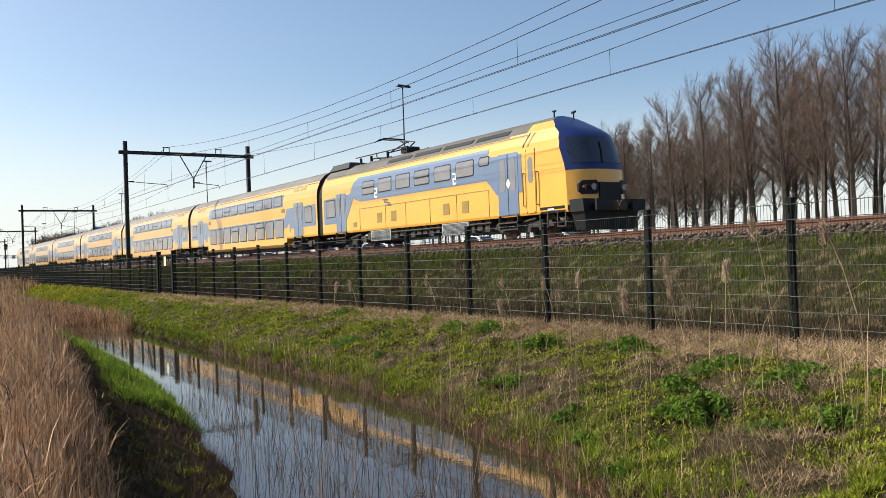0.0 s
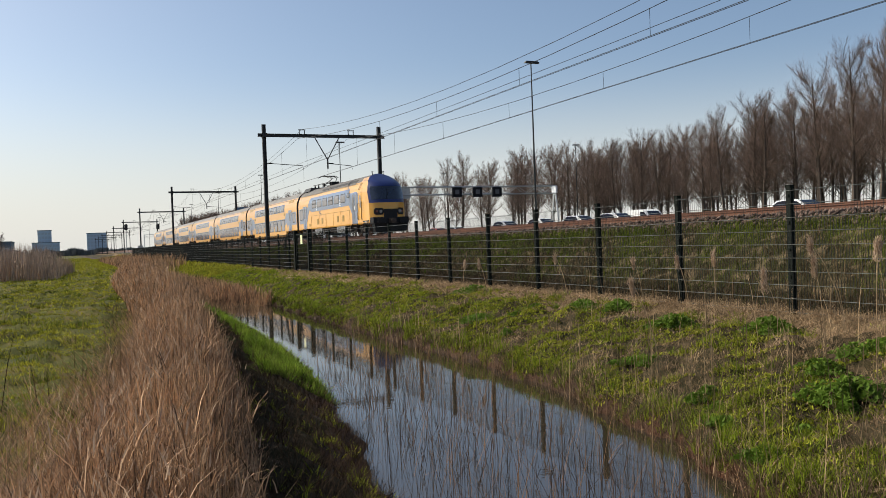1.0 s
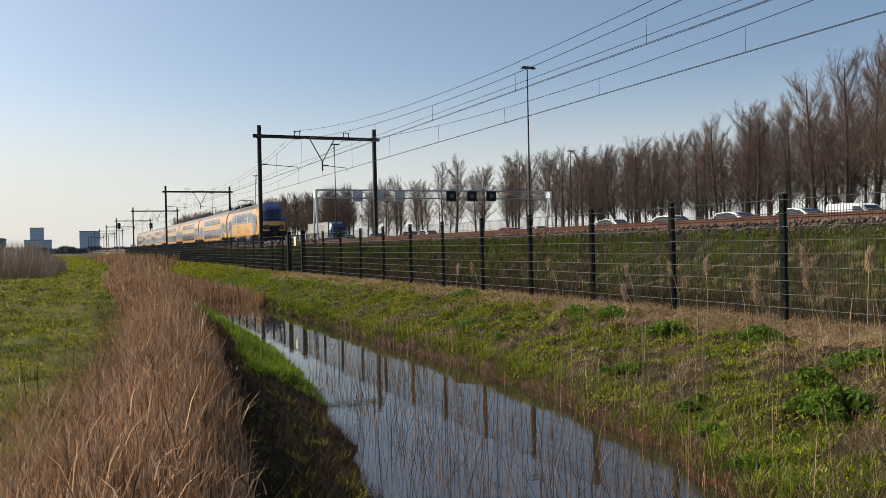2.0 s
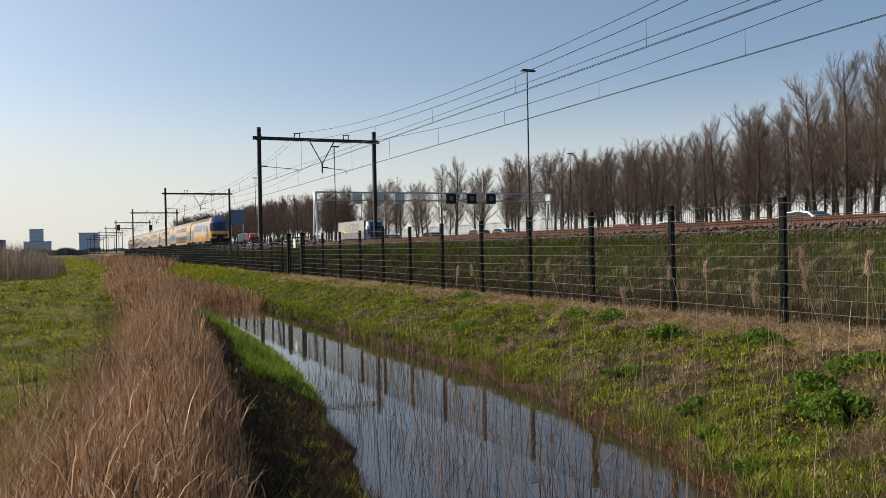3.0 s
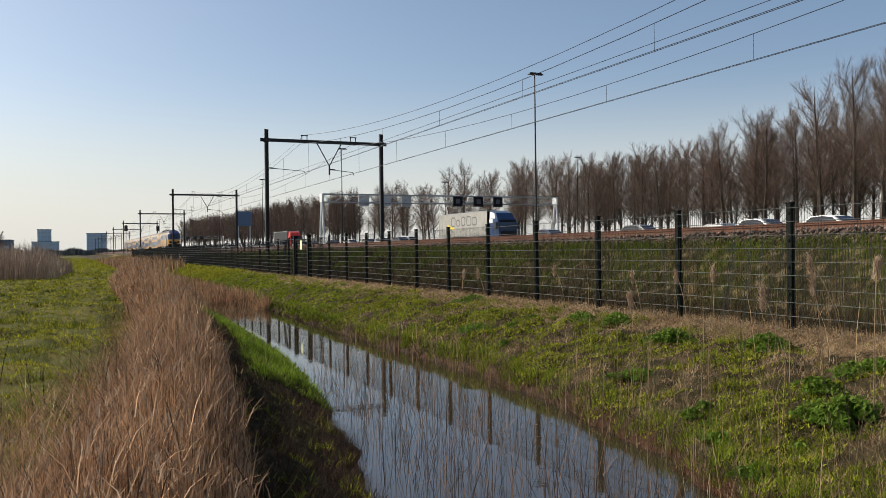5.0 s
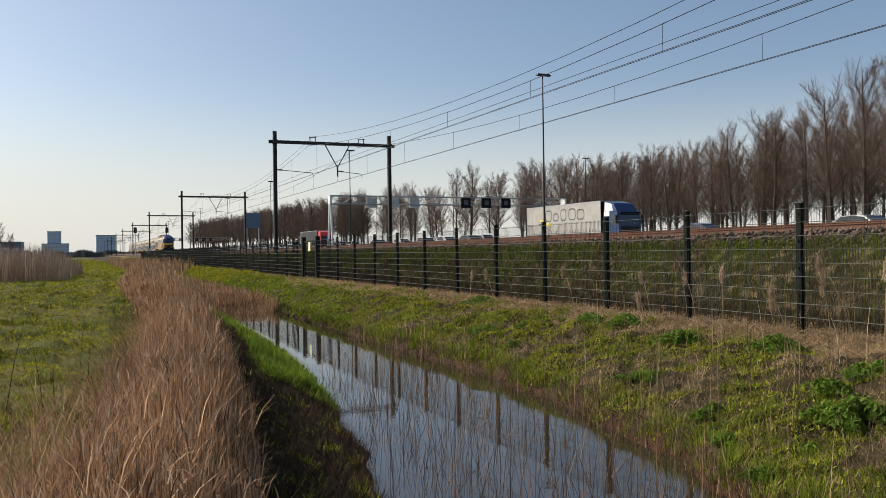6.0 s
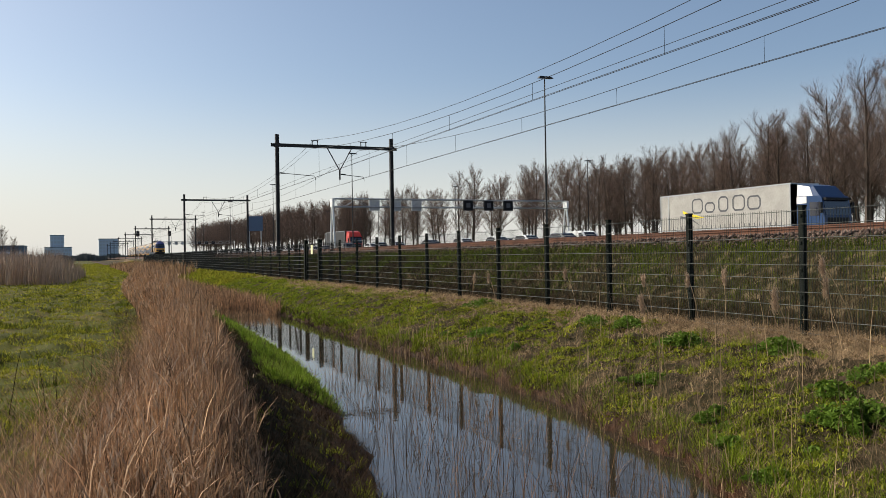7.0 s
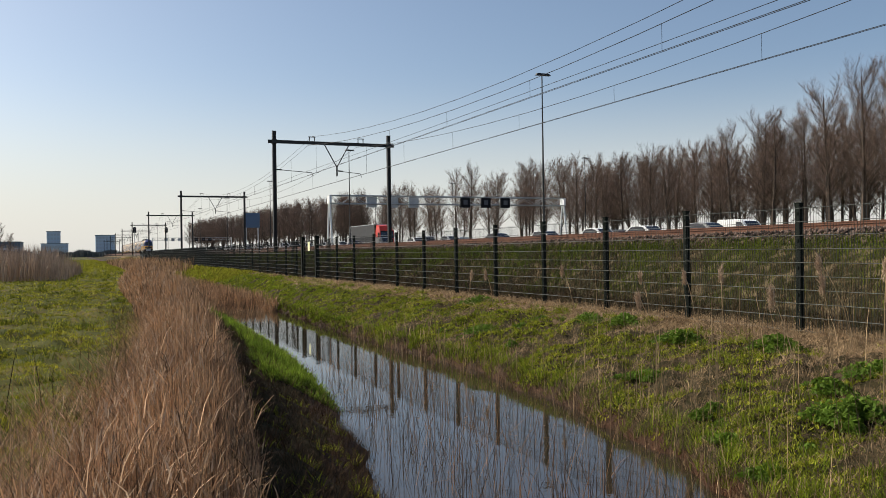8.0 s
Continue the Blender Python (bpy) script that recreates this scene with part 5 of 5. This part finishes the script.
for x, y0, v_, p_, van in TRAFFIC:
    ob = car(PAINTS[p_], WORDS[p_] + (" panel van" if van else " passenger car") + " driving on the motorway", bool(van), y0, x, v_ > 0)
    MOVERS.append((ob, x, y0, v_))


# ============ vegetation ============
def stuff(name, sets, material, label, category):
    v, f = join(sets)
    return tagged(new(name, array_mesh(name, v, f, material)), label, category, kind="stuff")


def scatter(n, x0, x1, y0, y1, power=1.0):
    """Points over a strip, x0 and x1 functions of y, denser near y0."""
    y = y0 + (y1 - y0) * nrg.random(n) ** power
    a, b = x0(y), x1(y)
    x = a + (b - a) * nrg.random(n)
    return x, y


def at_ground(x, y, dz=-0.01):
    return np.stack([x, y, ground(x, y) + dz], 1)


def reed_l(y):
    return np.interp(y, [2, 5, 7, 9, 14.5, 25, 38, 50], [-1.0, -0.35, 0.05, 0.4, 1.0, 1.3, 1.45, 2.4])


def reed_r(y):
    return np.interp(y, [2, 5, 8, 15, 26, 34, 50], [0.5, 0.98, 1.42, 2.05, 2.4, 2.75, 3.1])


# reed bed on the near bank
x, y = scatter(86000, reed_l, reed_r, 2.6, 48, 1.7)
edge = np.minimum(np.clip((x - reed_l(y)) / 0.7, 0, 1), np.clip((reed_r(y) - x) / 0.3, 0.2, 1))
keep = nrg.random(len(x)) < 0.25 + 0.75 * edge
x, y, edge = x[keep], y[keep], edge[keep]
n = len(x)
hh = (0.35 + 0.6 * edge) * np.interp(y, [2.6, 5, 9, 20, 48], [0.55, 0.72, 0.95, 1.1, 1.15]) * nrg.uniform(0.6, 1.25, n) * (1 + 0.15 * fbm(x, y, 1.7))
az = nrg.normal(2.6, 0.9, n)
set1 = blades(at_ground(x, y), hh, 0.0072 * nrg.uniform(0.5, 1.6, n) * np.maximum(1, y / 9), np.clip(np.abs(nrg.normal(0.03, 0.09, n)) + 0.3 * (nrg.random(n) < 0.03), 0, 0.9), 0.1, az=az)
# dry leaves that stand off the stalks at all angles
lf = np.flatnonzero(nrg.random(n) < 0.55)
lb = at_ground(x[lf], y[lf]) + np.stack([0 * lf, 0 * lf, hh[lf] * nrg.uniform(0.2, 0.9, len(lf))], 1)
set2 = blades(lb, nrg.uniform(0.08, 0.3, len(lf)), 0.0075 * np.maximum(1, y[lf] / 9), nrg.uniform(0.15, 0.95, len(lf)), 0.5)
pick = nrg.random(n) < 0.12
tipx, tipy = x[pick] + np.cos(az[pick]) * 0.12, y[pick] + np.sin(az[pick]) * 0.12
stuff("reed_bed", [set1, set2], M["reed"], "dense dry brown reed stalks on the ditch bank", "reeds")
pb = np.stack([tipx, tipy, ground(x[pick], y[pick]) + hh[pick] * 0.85], 1)
stuff("reed_plumes", [blades(pb, nrg.uniform(0.06, 0.13, len(pb)), 0.009 * np.maximum(1, y[pick] / 10), 0.5)], M["plume"], "pale feathery reed plumes", "reeds")
# fallen stalks
x, y = scatter(9000, lambda q: reed_l(q) - np.interp(q, [2.6, 5, 8, 16], [1.3, 0.6, 0.25, 0.1]), lambda q: reed_r(q) - 0.4, 2.6, 16, 1.5)
stuff("fallen_reeds", [blades(at_ground(x, y, 0.1) + np.stack([0 * x, 0 * x, nrg.uniform(0, 0.18, len(x))], 1), nrg.uniform(0.25, 0.8, len(x)), 0.0035, nrg.uniform(0.5, 0.98, len(x)), 0.1)], M["reed"], "flattened pale reed stalks", "reeds")
# reed bed at the end of the open water and along the far ditch
x, y = scatter(15000, lambda q: shore_l(q) - 0.7, lambda q: shore_r(q) + 0.15, 31.4, 75, 1.7)
stuff("ditch_reeds", [blades(at_ground(x, y), nrg.uniform(0.2, 0.6, len(x)), 0.022, nrg.uniform(0, 0.5, len(x)))], M["reed"], "low brown reeds that fill the far ditch", "reeds")
# tall reed bed across the meadow, its haze put into a paler colour
x, y = nrg.uniform(-24, -0.9, 15000), nrg.uniform(54, 74, 15000)
x = x + (y - 54) * 0.05
stuff("meadow_reeds", [blades(at_ground(x, y), nrg.uniform(0.8, 1.25, len(x)) * (1.95 + 0.3 * fbm(x, y, 0.5)) * np.clip(0.45 + (-1 + (y - 54) * 0.05 - x) * 0.35, 0.4, 1), 0.035, nrg.uniform(0, 0.3, len(x)))], M["farreed"], "tall brown reed bed at the meadow's edge, paled with haze colour", "reeds")
x, y = nrg.uniform(4.5, 9, 5000), nrg.uniform(75, 180, 5000)
stuff("far_reeds", [blades(at_ground(x, y), nrg.uniform(0.5, 1.5, len(x)), 0.06, nrg.uniform(0, 0.4, len(x)))], M["reed"], "far brown reeds beside the fence", "reeds")

# meadow grass: low tufts and darker tussocks
def tufts(cx, cy, per, spread, h, w, lean, dz=-0.01):
    k = len(cx)
    idx = np.repeat(np.arange(k), per)
    a, rr = nrg.uniform(0, 2 * np.pi, k * per), np.repeat(spread, per) * np.sqrt(nrg.random(k * per))
    px, py = cx[idx] + rr * np.cos(a), cy[idx] + rr * np.sin(a)
    hh = np.repeat(h, per) * nrg.uniform(0.5, 1.15, k * per)
    return blades(at_ground(px, py, dz), hh, np.repeat(w, per), np.clip(np.repeat(lean, per) * nrg.uniform(0.4, 1.4, k * per), 0, 0.97), 0.4, az=a + nrg.normal(0, 0.5, k * per))


x, y = scatter(24000, lambda q: -2.0 - q * 0.36, lambda q: reed_l(q) + 0.4 + np.clip(q - 50, 0, 400) * 0.04, 4, 260, 2.2)
far = np.maximum(1, y / 9)
lump = np.clip(fbm(x, y, 0.8) + 0.5 * fbm(x, y, 2.3), -0.7, 1.3)
lawn = fbm(x, y * 0.9, 2.3) + 0.6 * fbm(x + 3, y, 3.9) + nrg.normal(0, 0.25, len(x)) > -0.45
x, y, far, lump = x[lawn], y[lawn], far[lawn], lump[lawn]
stuff("meadow_grass", [tufts(x, y, 20, 0.13 * far ** 0.7, (0.06 + 0.035 * lump) * far ** 0.3, 0.009 * far, np.full(len(x), 0.75))], M["meadowgrass"], "short uneven yellow-green meadow grass", "grass")
x, y = scatter(4200, lambda q: -2.0 - q * 0.36, lambda q: reed_l(q) + 0.2, 4, 70, 1.7)
far = np.maximum(1, y / 9)
sel = fbm(x, y, 0.8) + 0.5 * fbm(x, y, 2.3) > 0.35
stuff("meadow_tussocks", [tufts(x[sel], y[sel], 24, 0.1 * far[sel] ** 0.6, nrg.uniform(0.1, 0.24, sel.sum()), 0.006 * far[sel], np.full(sel.sum(), 0.6))], M["slopegrass"], "darker grass tussocks in the meadow", "grass")
x, y = scatter(30000, lambda q: -2.0 - q * 0.3, lambda q: reed_l(q) + 0.4, 3.5, 22, 1.5)
keep = nrg.random(len(x)) < np.clip(0.9 - (reed_l(y) - x) / np.interp(y, [3, 6, 10], [1.6, 0.9, 0.6]), 0.02, 1)
stuff("meadow_straw", [blades(at_ground(x[keep], y[keep]), nrg.uniform(0.08, 0.3, keep.sum()), 0.005, nrg.uniform(0.2, 0.95, keep.sum()))], M["drygrass"], "dry straw among the meadow grass", "grass")

x, y = scatter(6000, lambda q: reed_l(q) + 0.8, lambda q: fence_x(q) - 0.2, 52, 260, 1.5)
stuff("far_grass", [tufts(x, y, 16, 0.35 * (y / 60) ** 0.6, nrg.uniform(0.12, 0.3, len(x)), 0.0011 * y, np.full(len(x), 0.6))], M["meadowgrass"], "yellow-green grass along the far ditch", "grass")
x, y = scatter(26, lambda q: reed_l(q) - 0.9, lambda q: reed_l(q) + 0.5, 5, 17, 1.0)
stuff("dead_dock_stems", [blades(at_ground(x, y), nrg.uniform(0.45, 1.0, len(x)), 0.009, nrg.uniform(0.0, 0.25, len(x)), 0.3)], M["slopestem"], "thin dark dead stems at the edge of the reeds", "plants")
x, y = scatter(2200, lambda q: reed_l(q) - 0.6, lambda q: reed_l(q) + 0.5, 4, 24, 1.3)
stuff("meadow_dark_litter", [blades(at_ground(x, y), nrg.uniform(0.1, 0.35, len(x)), 0.006, nrg.uniform(0.3, 0.95, len(x)))], M["darkshadelitter"], "dark dead stems where meadow and reeds meet", "litter")

# bank between the water and the fence: tufts of many blades
x, y = scatter(9500, lambda q: shore_r(q) + 0.05, lambda q: fence_x(q) + 0.2, 3.5, 75, 1.8)
u = (x - shore_r(y)) / (fence_x(y) - shore_r(y))
wet = fbm(x, y, 1.15) + 0.6 * fbm(x + 7, y, 2.9)
green = wet + np.interp(u, [0, 0.12, 0.35, 0.65, 0.85, 1], [-0.3, 0.4, 0.45, 0.3, -0.5, -0.9]) + np.interp(y, [3, 9, 14, 24, 40], [-0.1, -0.05, 0.3, 0.6, 0.9]) > 0.2 + nrg.normal(0, 0.13, len(x))
far = np.maximum(1, y / 10)
g_, d_ = green, ~green
low = g_ & (nrg.random(len(x)) < 0.6)
hi = g_ & ~low
stuff("bank_moss_grass", [tufts(x[low], y[low], 26, 0.11 * far[low] ** 0.5, nrg.uniform(0.04, 0.09, low.sum()), 0.009 * far[low], np.full(low.sum(), 0.8))], M["moss"], "low yellow-green grass and moss on the ditch bank", "grass")
stuff("bank_grass", [tufts(x[hi], y[hi], 22, 0.06 * far[hi] ** 0.5, nrg.uniform(0.06, 0.16, hi.sum()), 0.0065 * far[hi], np.full(hi.sum(), 0.5))], M["grass"], "fresh green grass tufts on the ditch bank", "grass")
stuff("bank_straw", [tufts(x[d_], y[d_], 12, 0.16 * far[d_] ** 0.5, nrg.uniform(0.06, 0.2, d_.sum()), 0.005 * far[d_], np.full(d_.sum(), 0.9), 0.01)], M["drygrass"], "dry straw and dead stems on the ditch bank", "grass")
# ground litter and tiny leaves close to the camera
x, y = scatter(34000, lambda q: shore_r(q) - 0.03, lambda q: fence_x(q) + 0.5, 3.5, 26, 1.5)
stuff("bank_litter", [blades(at_ground(x, y, 0.012), nrg.uniform(0.05, 0.16, len(x)), 0.0045 * np.maximum(1, y / 9), nrg.uniform(0.75, 0.98, len(x)), 0.0)], M["litter"], "short dead stems and leaves lying on the bank", "litter")
x, y = scatter(90000, lambda q: shore_r(q) + 0.06, lambda q: fence_x(q) - 0.6, 3.5, 26, 1.5)
keep = fbm(x, y, 1.15) + 0.6 * fbm(x + 7, y, 2.9) + 0.4 * fbm(x, y, 6.1) + np.interp((x - shore_r(y)) / (fence_x(y) - shore_r(y)), [0, 0.12, 0.65, 0.85], [-0.2, 0.35, 0.3, -0.5]) > 0.24
x, y = x[keep], y[keep]
stuff("bank_leaves", [blades(at_ground(x, y, 0.0), nrg.uniform(0.02, 0.06, len(x)), 0.016 * np.maximum(1, y / 9), nrg.uniform(0.3, 0.9, len(x)), 0.1)], M["moss"], "small yellow-green leaves covering the bank", "plants")
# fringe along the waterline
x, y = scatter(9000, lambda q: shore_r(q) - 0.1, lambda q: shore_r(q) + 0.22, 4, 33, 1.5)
stuff("shore_fringe", [blades(at_ground(x, y), nrg.uniform(0.05, 0.22, len(x)), 0.004 * np.maximum(1, y / 10), nrg.uniform(0.2, 0.95, len(x)))], M["darkshadelitter"], "brown dead stems along the waterline", "grass")
x, y = scatter(480, lambda q: shore_r(q) + 0.02, lambda q: shore_r(q) + 0.4, 4, 34, 1.4)
stuff("shore_tufts", [tufts(x, y, 16, np.full(len(x), 0.06), nrg.uniform(0.1, 0.26, len(x)), 0.006 * np.maximum(1, y / 10), np.full(len(x), 0.5))], M["grass"], "green grass tufts hanging over the waterline", "grass")
x, y = scatter(170, lambda q: shore_r(q) + 0.3, lambda q: fence_x(q) - 0.5, 4.0, 13, 1.6)
stuff("bank_stalks", [blades(at_ground(x, y), nrg.uniform(0.5, 1.35, len(x)), 0.0062, np.abs(nrg.normal(0.1, 0.12, len(x))).clip(0, 0.7), 0.5)], M["drygrass"], "thin tall pale stalks on the bank", "reeds")
# matted straw strip along the fence
x, y = scatter(24000, lambda q: fence_x(q) - 1.3, lambda q: fence_x(q) + 0.6, 4, 40, 1.6)
stuff("straw_strip", [blades(at_ground(x, y, 0.03), nrg.uniform(0.08, 0.38, len(x)), 0.006 * np.maximum(1, y / 14), nrg.uniform(0.93, 0.99, len(x)), -0.6)], M["drygrass"], "pale matted straw along the fence foot", "grass")

# embankment
x, y = scatter(120000, lambda q: fence_x(q) + 0.3, lambda q: 0 * q + 14.4, 3, 110, 1.9)
top = (x - 10.4) / 4.0
green = top + 0.5 * fbm(x, y, 0.9) + nrg.normal(0, 0.2, len(x)) > 0.55
hg = nrg.uniform(0.12, 0.34, len(x))
wd = 0.007 * np.maximum(1, y / 12)
stuff("slope_grass", [blades(at_ground(x[green], y[green]), hg[green], wd[green], nrg.uniform(0.1, 0.7, green.sum()))], M["slopegrass"], "green grass on the upper embankment slope", "grass")
stuff("slope_stems", [blades(at_ground(x[~green], y[~green]), hg[~green] * 1.2, wd[~green] * 0.8, nrg.uniform(0.1, 0.9, (~green).sum()))], M["slopestem"], "dead brown stems on the lower embankment slope", "grass")

# near bank: fresh grass at the water, litter coloured dark for the reeds' shade
x, y = scatter(2600, lambda q: shore_l(q) - 1.0, lambda q: shore_l(q) - 0.03, 11.2, 26, 1.1)
clump = fbm(x, y, 3.1) > -0.35
x, y = x[clump], y[clump]
stuff("shore_grass", [tufts(x, y, 20, nrg.uniform(0.05, 0.13, len(x)), np.maximum(0.06, 0.14 + 0.12 * fbm(x, y, 3.1) + nrg.uniform(-0.05, 0.05, len(x))), np.full(len(x), 0.009), np.full(len(x), 0.6))], M["shoregrass"], "lush bright green grass at the water's edge", "grass")
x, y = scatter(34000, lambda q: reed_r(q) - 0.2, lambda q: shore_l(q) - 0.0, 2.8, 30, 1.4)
stuff("shore_litter", [blades(at_ground(x, y), nrg.uniform(0.06, 0.26, len(x)), 0.004 * np.maximum(1, y / 9), nrg.uniform(0.4, 0.97, len(x)))], M["darkshadelitter"], "dead stems on the near bank, reed shade put into their dark colour", "litter")
x, y = scatter(150, lambda q: reed_r(q), lambda q: shore_l(q) - 0.1, 3, 10.5, 1.0)
stuff("shore_herbs", [tufts(x, y, 14, np.full(len(x), 0.06), nrg.uniform(0.05, 0.14, len(x)), np.full(len(x), 0.01), np.full(len(x), 0.7))], M["moss"], "sparse green weeds on the shaded bank", "plants")

# dead stalks standing in the water
x, y = scatter(1100, lambda q: shore_l(q) + 0.1, lambda q: shore_l(q) + 2.2, 4.0, 15.5, 1.2)
stuff("drowned_reeds", [blades(np.stack([x, y, np.full(len(x), WATER - 0.05)], 1), nrg.uniform(0.2, 0.95, len(x)), 0.0055, np.abs(nrg.normal(0.2, 0.28, len(x))).clip(0, 0.97), 0.3)], M["deadreed"], "thin dead reed stalks standing in the water", "reeds")
x, y = scatter(160, lambda q: shore_l(q) + 0.1, lambda q: shore_r(q) - 0.2, 8, 26, 1.0)
stuff("floating_stems", [blades(np.stack([x, y, np.full(len(x), WATER + 0.006)], 1), nrg.uniform(0.1, 0.5, len(x)) * 0.3, 0.012, 0.99, 0.0)], M["deadreed"], "stems floating on the water", "reeds")

x, y = scatter(420, lambda q: shore_r(q) - 0.5, lambda q: shore_r(q) + 0.7, 4.2, 20, 1.3)
stuff("shore_stalks", [blades(np.stack([x, y, np.maximum(ground(x, y), WATER) - 0.04], 1), nrg.uniform(0.25, 0.95, len(x)), 0.0045 * np.maximum(1, y / 9), np.abs(nrg.normal(0.12, 0.15, len(x))).clip(0, 0.9), 0.3)], M["drygrass"], "thin pale dead stalks along the waterline", "reeds")


def tall_reed(x, y, h, az, lean):
    """A single tall reed with its plume."""
    z = float(ground(x, y))
    t = thing("tall_reed", "single tall pale reed with a feathery plume", "reed", pose(x, y, z), "tall reeds")
    b = Build()
    pts = [Vector((math.cos(az) * lean * h * f ** 2, math.sin(az) * lean * h * f ** 2, h * f)) for f in (0, 0.25, 0.5, 0.75, 1)]
    for p, q in zip(pts, pts[1:]):
        b.tube(p, q, 0.006, 0.004, 4, cap=False)
    for f in (0.3, 0.45, 0.6):
        p = pts[0].lerp(pts[-1], f)
        s = Vector((rnd.uniform(-0.25, 0.25), rnd.uniform(-0.25, 0.25), 0.2))
        b.face([p, p + Vector((0.006, 0.006, 0)), p + s * 0.6 + Vector((0.005, 0.005, 0)), p + s])
    part("stalk", b, M["drygrass"], t)
    tip = np.array(pts[-1])
    k = 150
    base = tip[None] + nrg.normal(0, 0.016, (k, 3)) + np.stack([np.zeros(k), np.zeros(k), nrg.uniform(-0.17, 0.02, k)], 1)
    v, f = blades(base, nrg.uniform(0.05, 0.11, k), 0.008, nrg.uniform(0.2, 0.8, k), az=np.full(k, az) + nrg.normal(0, 0.7, k))
    part("plume", array_mesh("plume", v, f, M["plume"]), None, t, "pale brown feathery plume")


for x, y, h, az, lean in ((7.2, 5.2, 1.75, 2.9, 0.14), (6.9, 5.6, 1.45, 0.4, 0.1), (6.6, 6.3, 1.3, 2.5, 0.2), (7.7, 6.9, 1.1, 3.0, 0.1), (8.2, 9.2, 1.0, 1.0, 0.1), (6.5, 8.3, 1.25, 2.8, 0.25),
                          (8.9, 10.6, 0.85, 2.0, 0.2), (9.1, 14.5, 0.9, 2.2, 0.25), (8.8, 17.5, 0.8, 2.6, 0.2), (8.9, 19, 0.75, 0.5, 0.1), (9.3, 12.3, 0.8, 2.0, 0.2), (7.4, 4.4, 1.6, 2.2, 0.2), (8.6, 7.4, 1.2, 2.4, 0.3)):
    tall_reed(x, y, h, az, lean)


def herb_clump(x, y, r, h, k=420):
    z = float(ground(x, y))
    a = nrg.uniform(0, 2 * np.pi, k)
    lobe = 1 + 0.35 * np.sin(a * 2 + x * 5) + 0.25 * np.sin(a * 5 + y * 7)
    rr = r * np.sqrt(nrg.random(k))
    zz = h * (1 - (rr / r) ** 2) * nrg.uniform(0.3, 1.05, k)
    c = np.stack([rr * lobe * np.cos(a), rr * lobe * np.sin(a), zz], 1)
    nd = nrg.normal(0, 1, (k, 3)) + np.array([0, 0, 1.0])
    nd /= np.linalg.norm(nd, axis=1)[:, None]
    t1 = np.cross(nd, nrg.normal(0, 1, (k, 3)))
    t1 /= np.linalg.norm(t1, axis=1)[:, None]
    t2 = np.cross(nd, t1)
    s = nrg.uniform(0.012, 0.03, k)[:, None]
    v = np.stack([c - t1 * s * 1.5, c + t2 * s * 0.7, c + t1 * s * 1.5, c - t2 * s * 0.7], 1).reshape(-1, 3)
    me = array_mesh("herb_clump", v, np.arange(4 * k).reshape(-1, 4), M["herb"])
    ob = tagged(new("herb_clump", me), "lush green nettle-like herb clump on the bank", "plant", "herb clumps")
    ob.location = (x, y, z - 0.02)


HERBS = ((8.7, 13.3, 0.5, 0.3), (8.7, 12.2, 0.35, 0.22), (8.2, 10.1, 0.32, 0.22), (8.5, 8.5, 0.35, 0.24), (8.0, 5.5, 0.42, 0.28), (6.75, 5.8, 0.4, 0.26), (7.4, 6.7, 0.3, 0.14),
         (7.1, 4.45, 0.34, 0.22), (8.0, 6.4, 0.35, 0.22), (9.1, 18.8, 0.45, 0.25), (8.1, 4.7, 0.4, 0.25), (6.6, 4.9, 0.28, 0.15), (7.0, 9.2, 0.4, 0.12), (7.6, 15.5, 0.5, 0.15))
for _ in range(26):
    yh = 4 + 20 * rnd.random() ** 1.3
    HERBS += ((float(shore_r(yh)) + rnd.uniform(0.3, 2.6), yh, rnd.uniform(0.1, 0.22), rnd.uniform(0.06, 0.16)),)
for x, y, r, h in HERBS:
    herb_clump(x, y, r * 0.9, h * 0.85, int(1300 * r / 0.4))


# ============ what moves ============
def motions():
    walk(train, [(t, pose(TRACKS[1], 22.2 + 35.8 * t, float(far_z(22.2 + 35.8 * t + 30)), 0, 0, 0)) for t in (0.0, 1.0, 2.0, 3.0, 4.0, 5.0, 6.0, 7.0, 8.0)])
    walk(T_BLUE, [(t, pose(45.3, y, ROAD_Z)) for t, y in ((0.0, 187.0), (3.5, 115.3), (4.5, 94.6), (6.5, 51.5), (7.0, 40.2), (8.0, 17.5))])
    walk(T_RED, [(0.0, pose(45.3, 275.0, ROAD_Z)), (8.0, pose(45.3, 127.6, ROAD_Z))])
    for ob, x, y0, v in MOVERS:
        walk(ob, [(0.0, pose(x, y0, ROAD_Z, 0, 0, 180 if v > 0 else 0)), (8.0, pose(x, y0 + 8 * v, ROAD_Z, 0, 0, 180 if v > 0 else 0))])


motions()
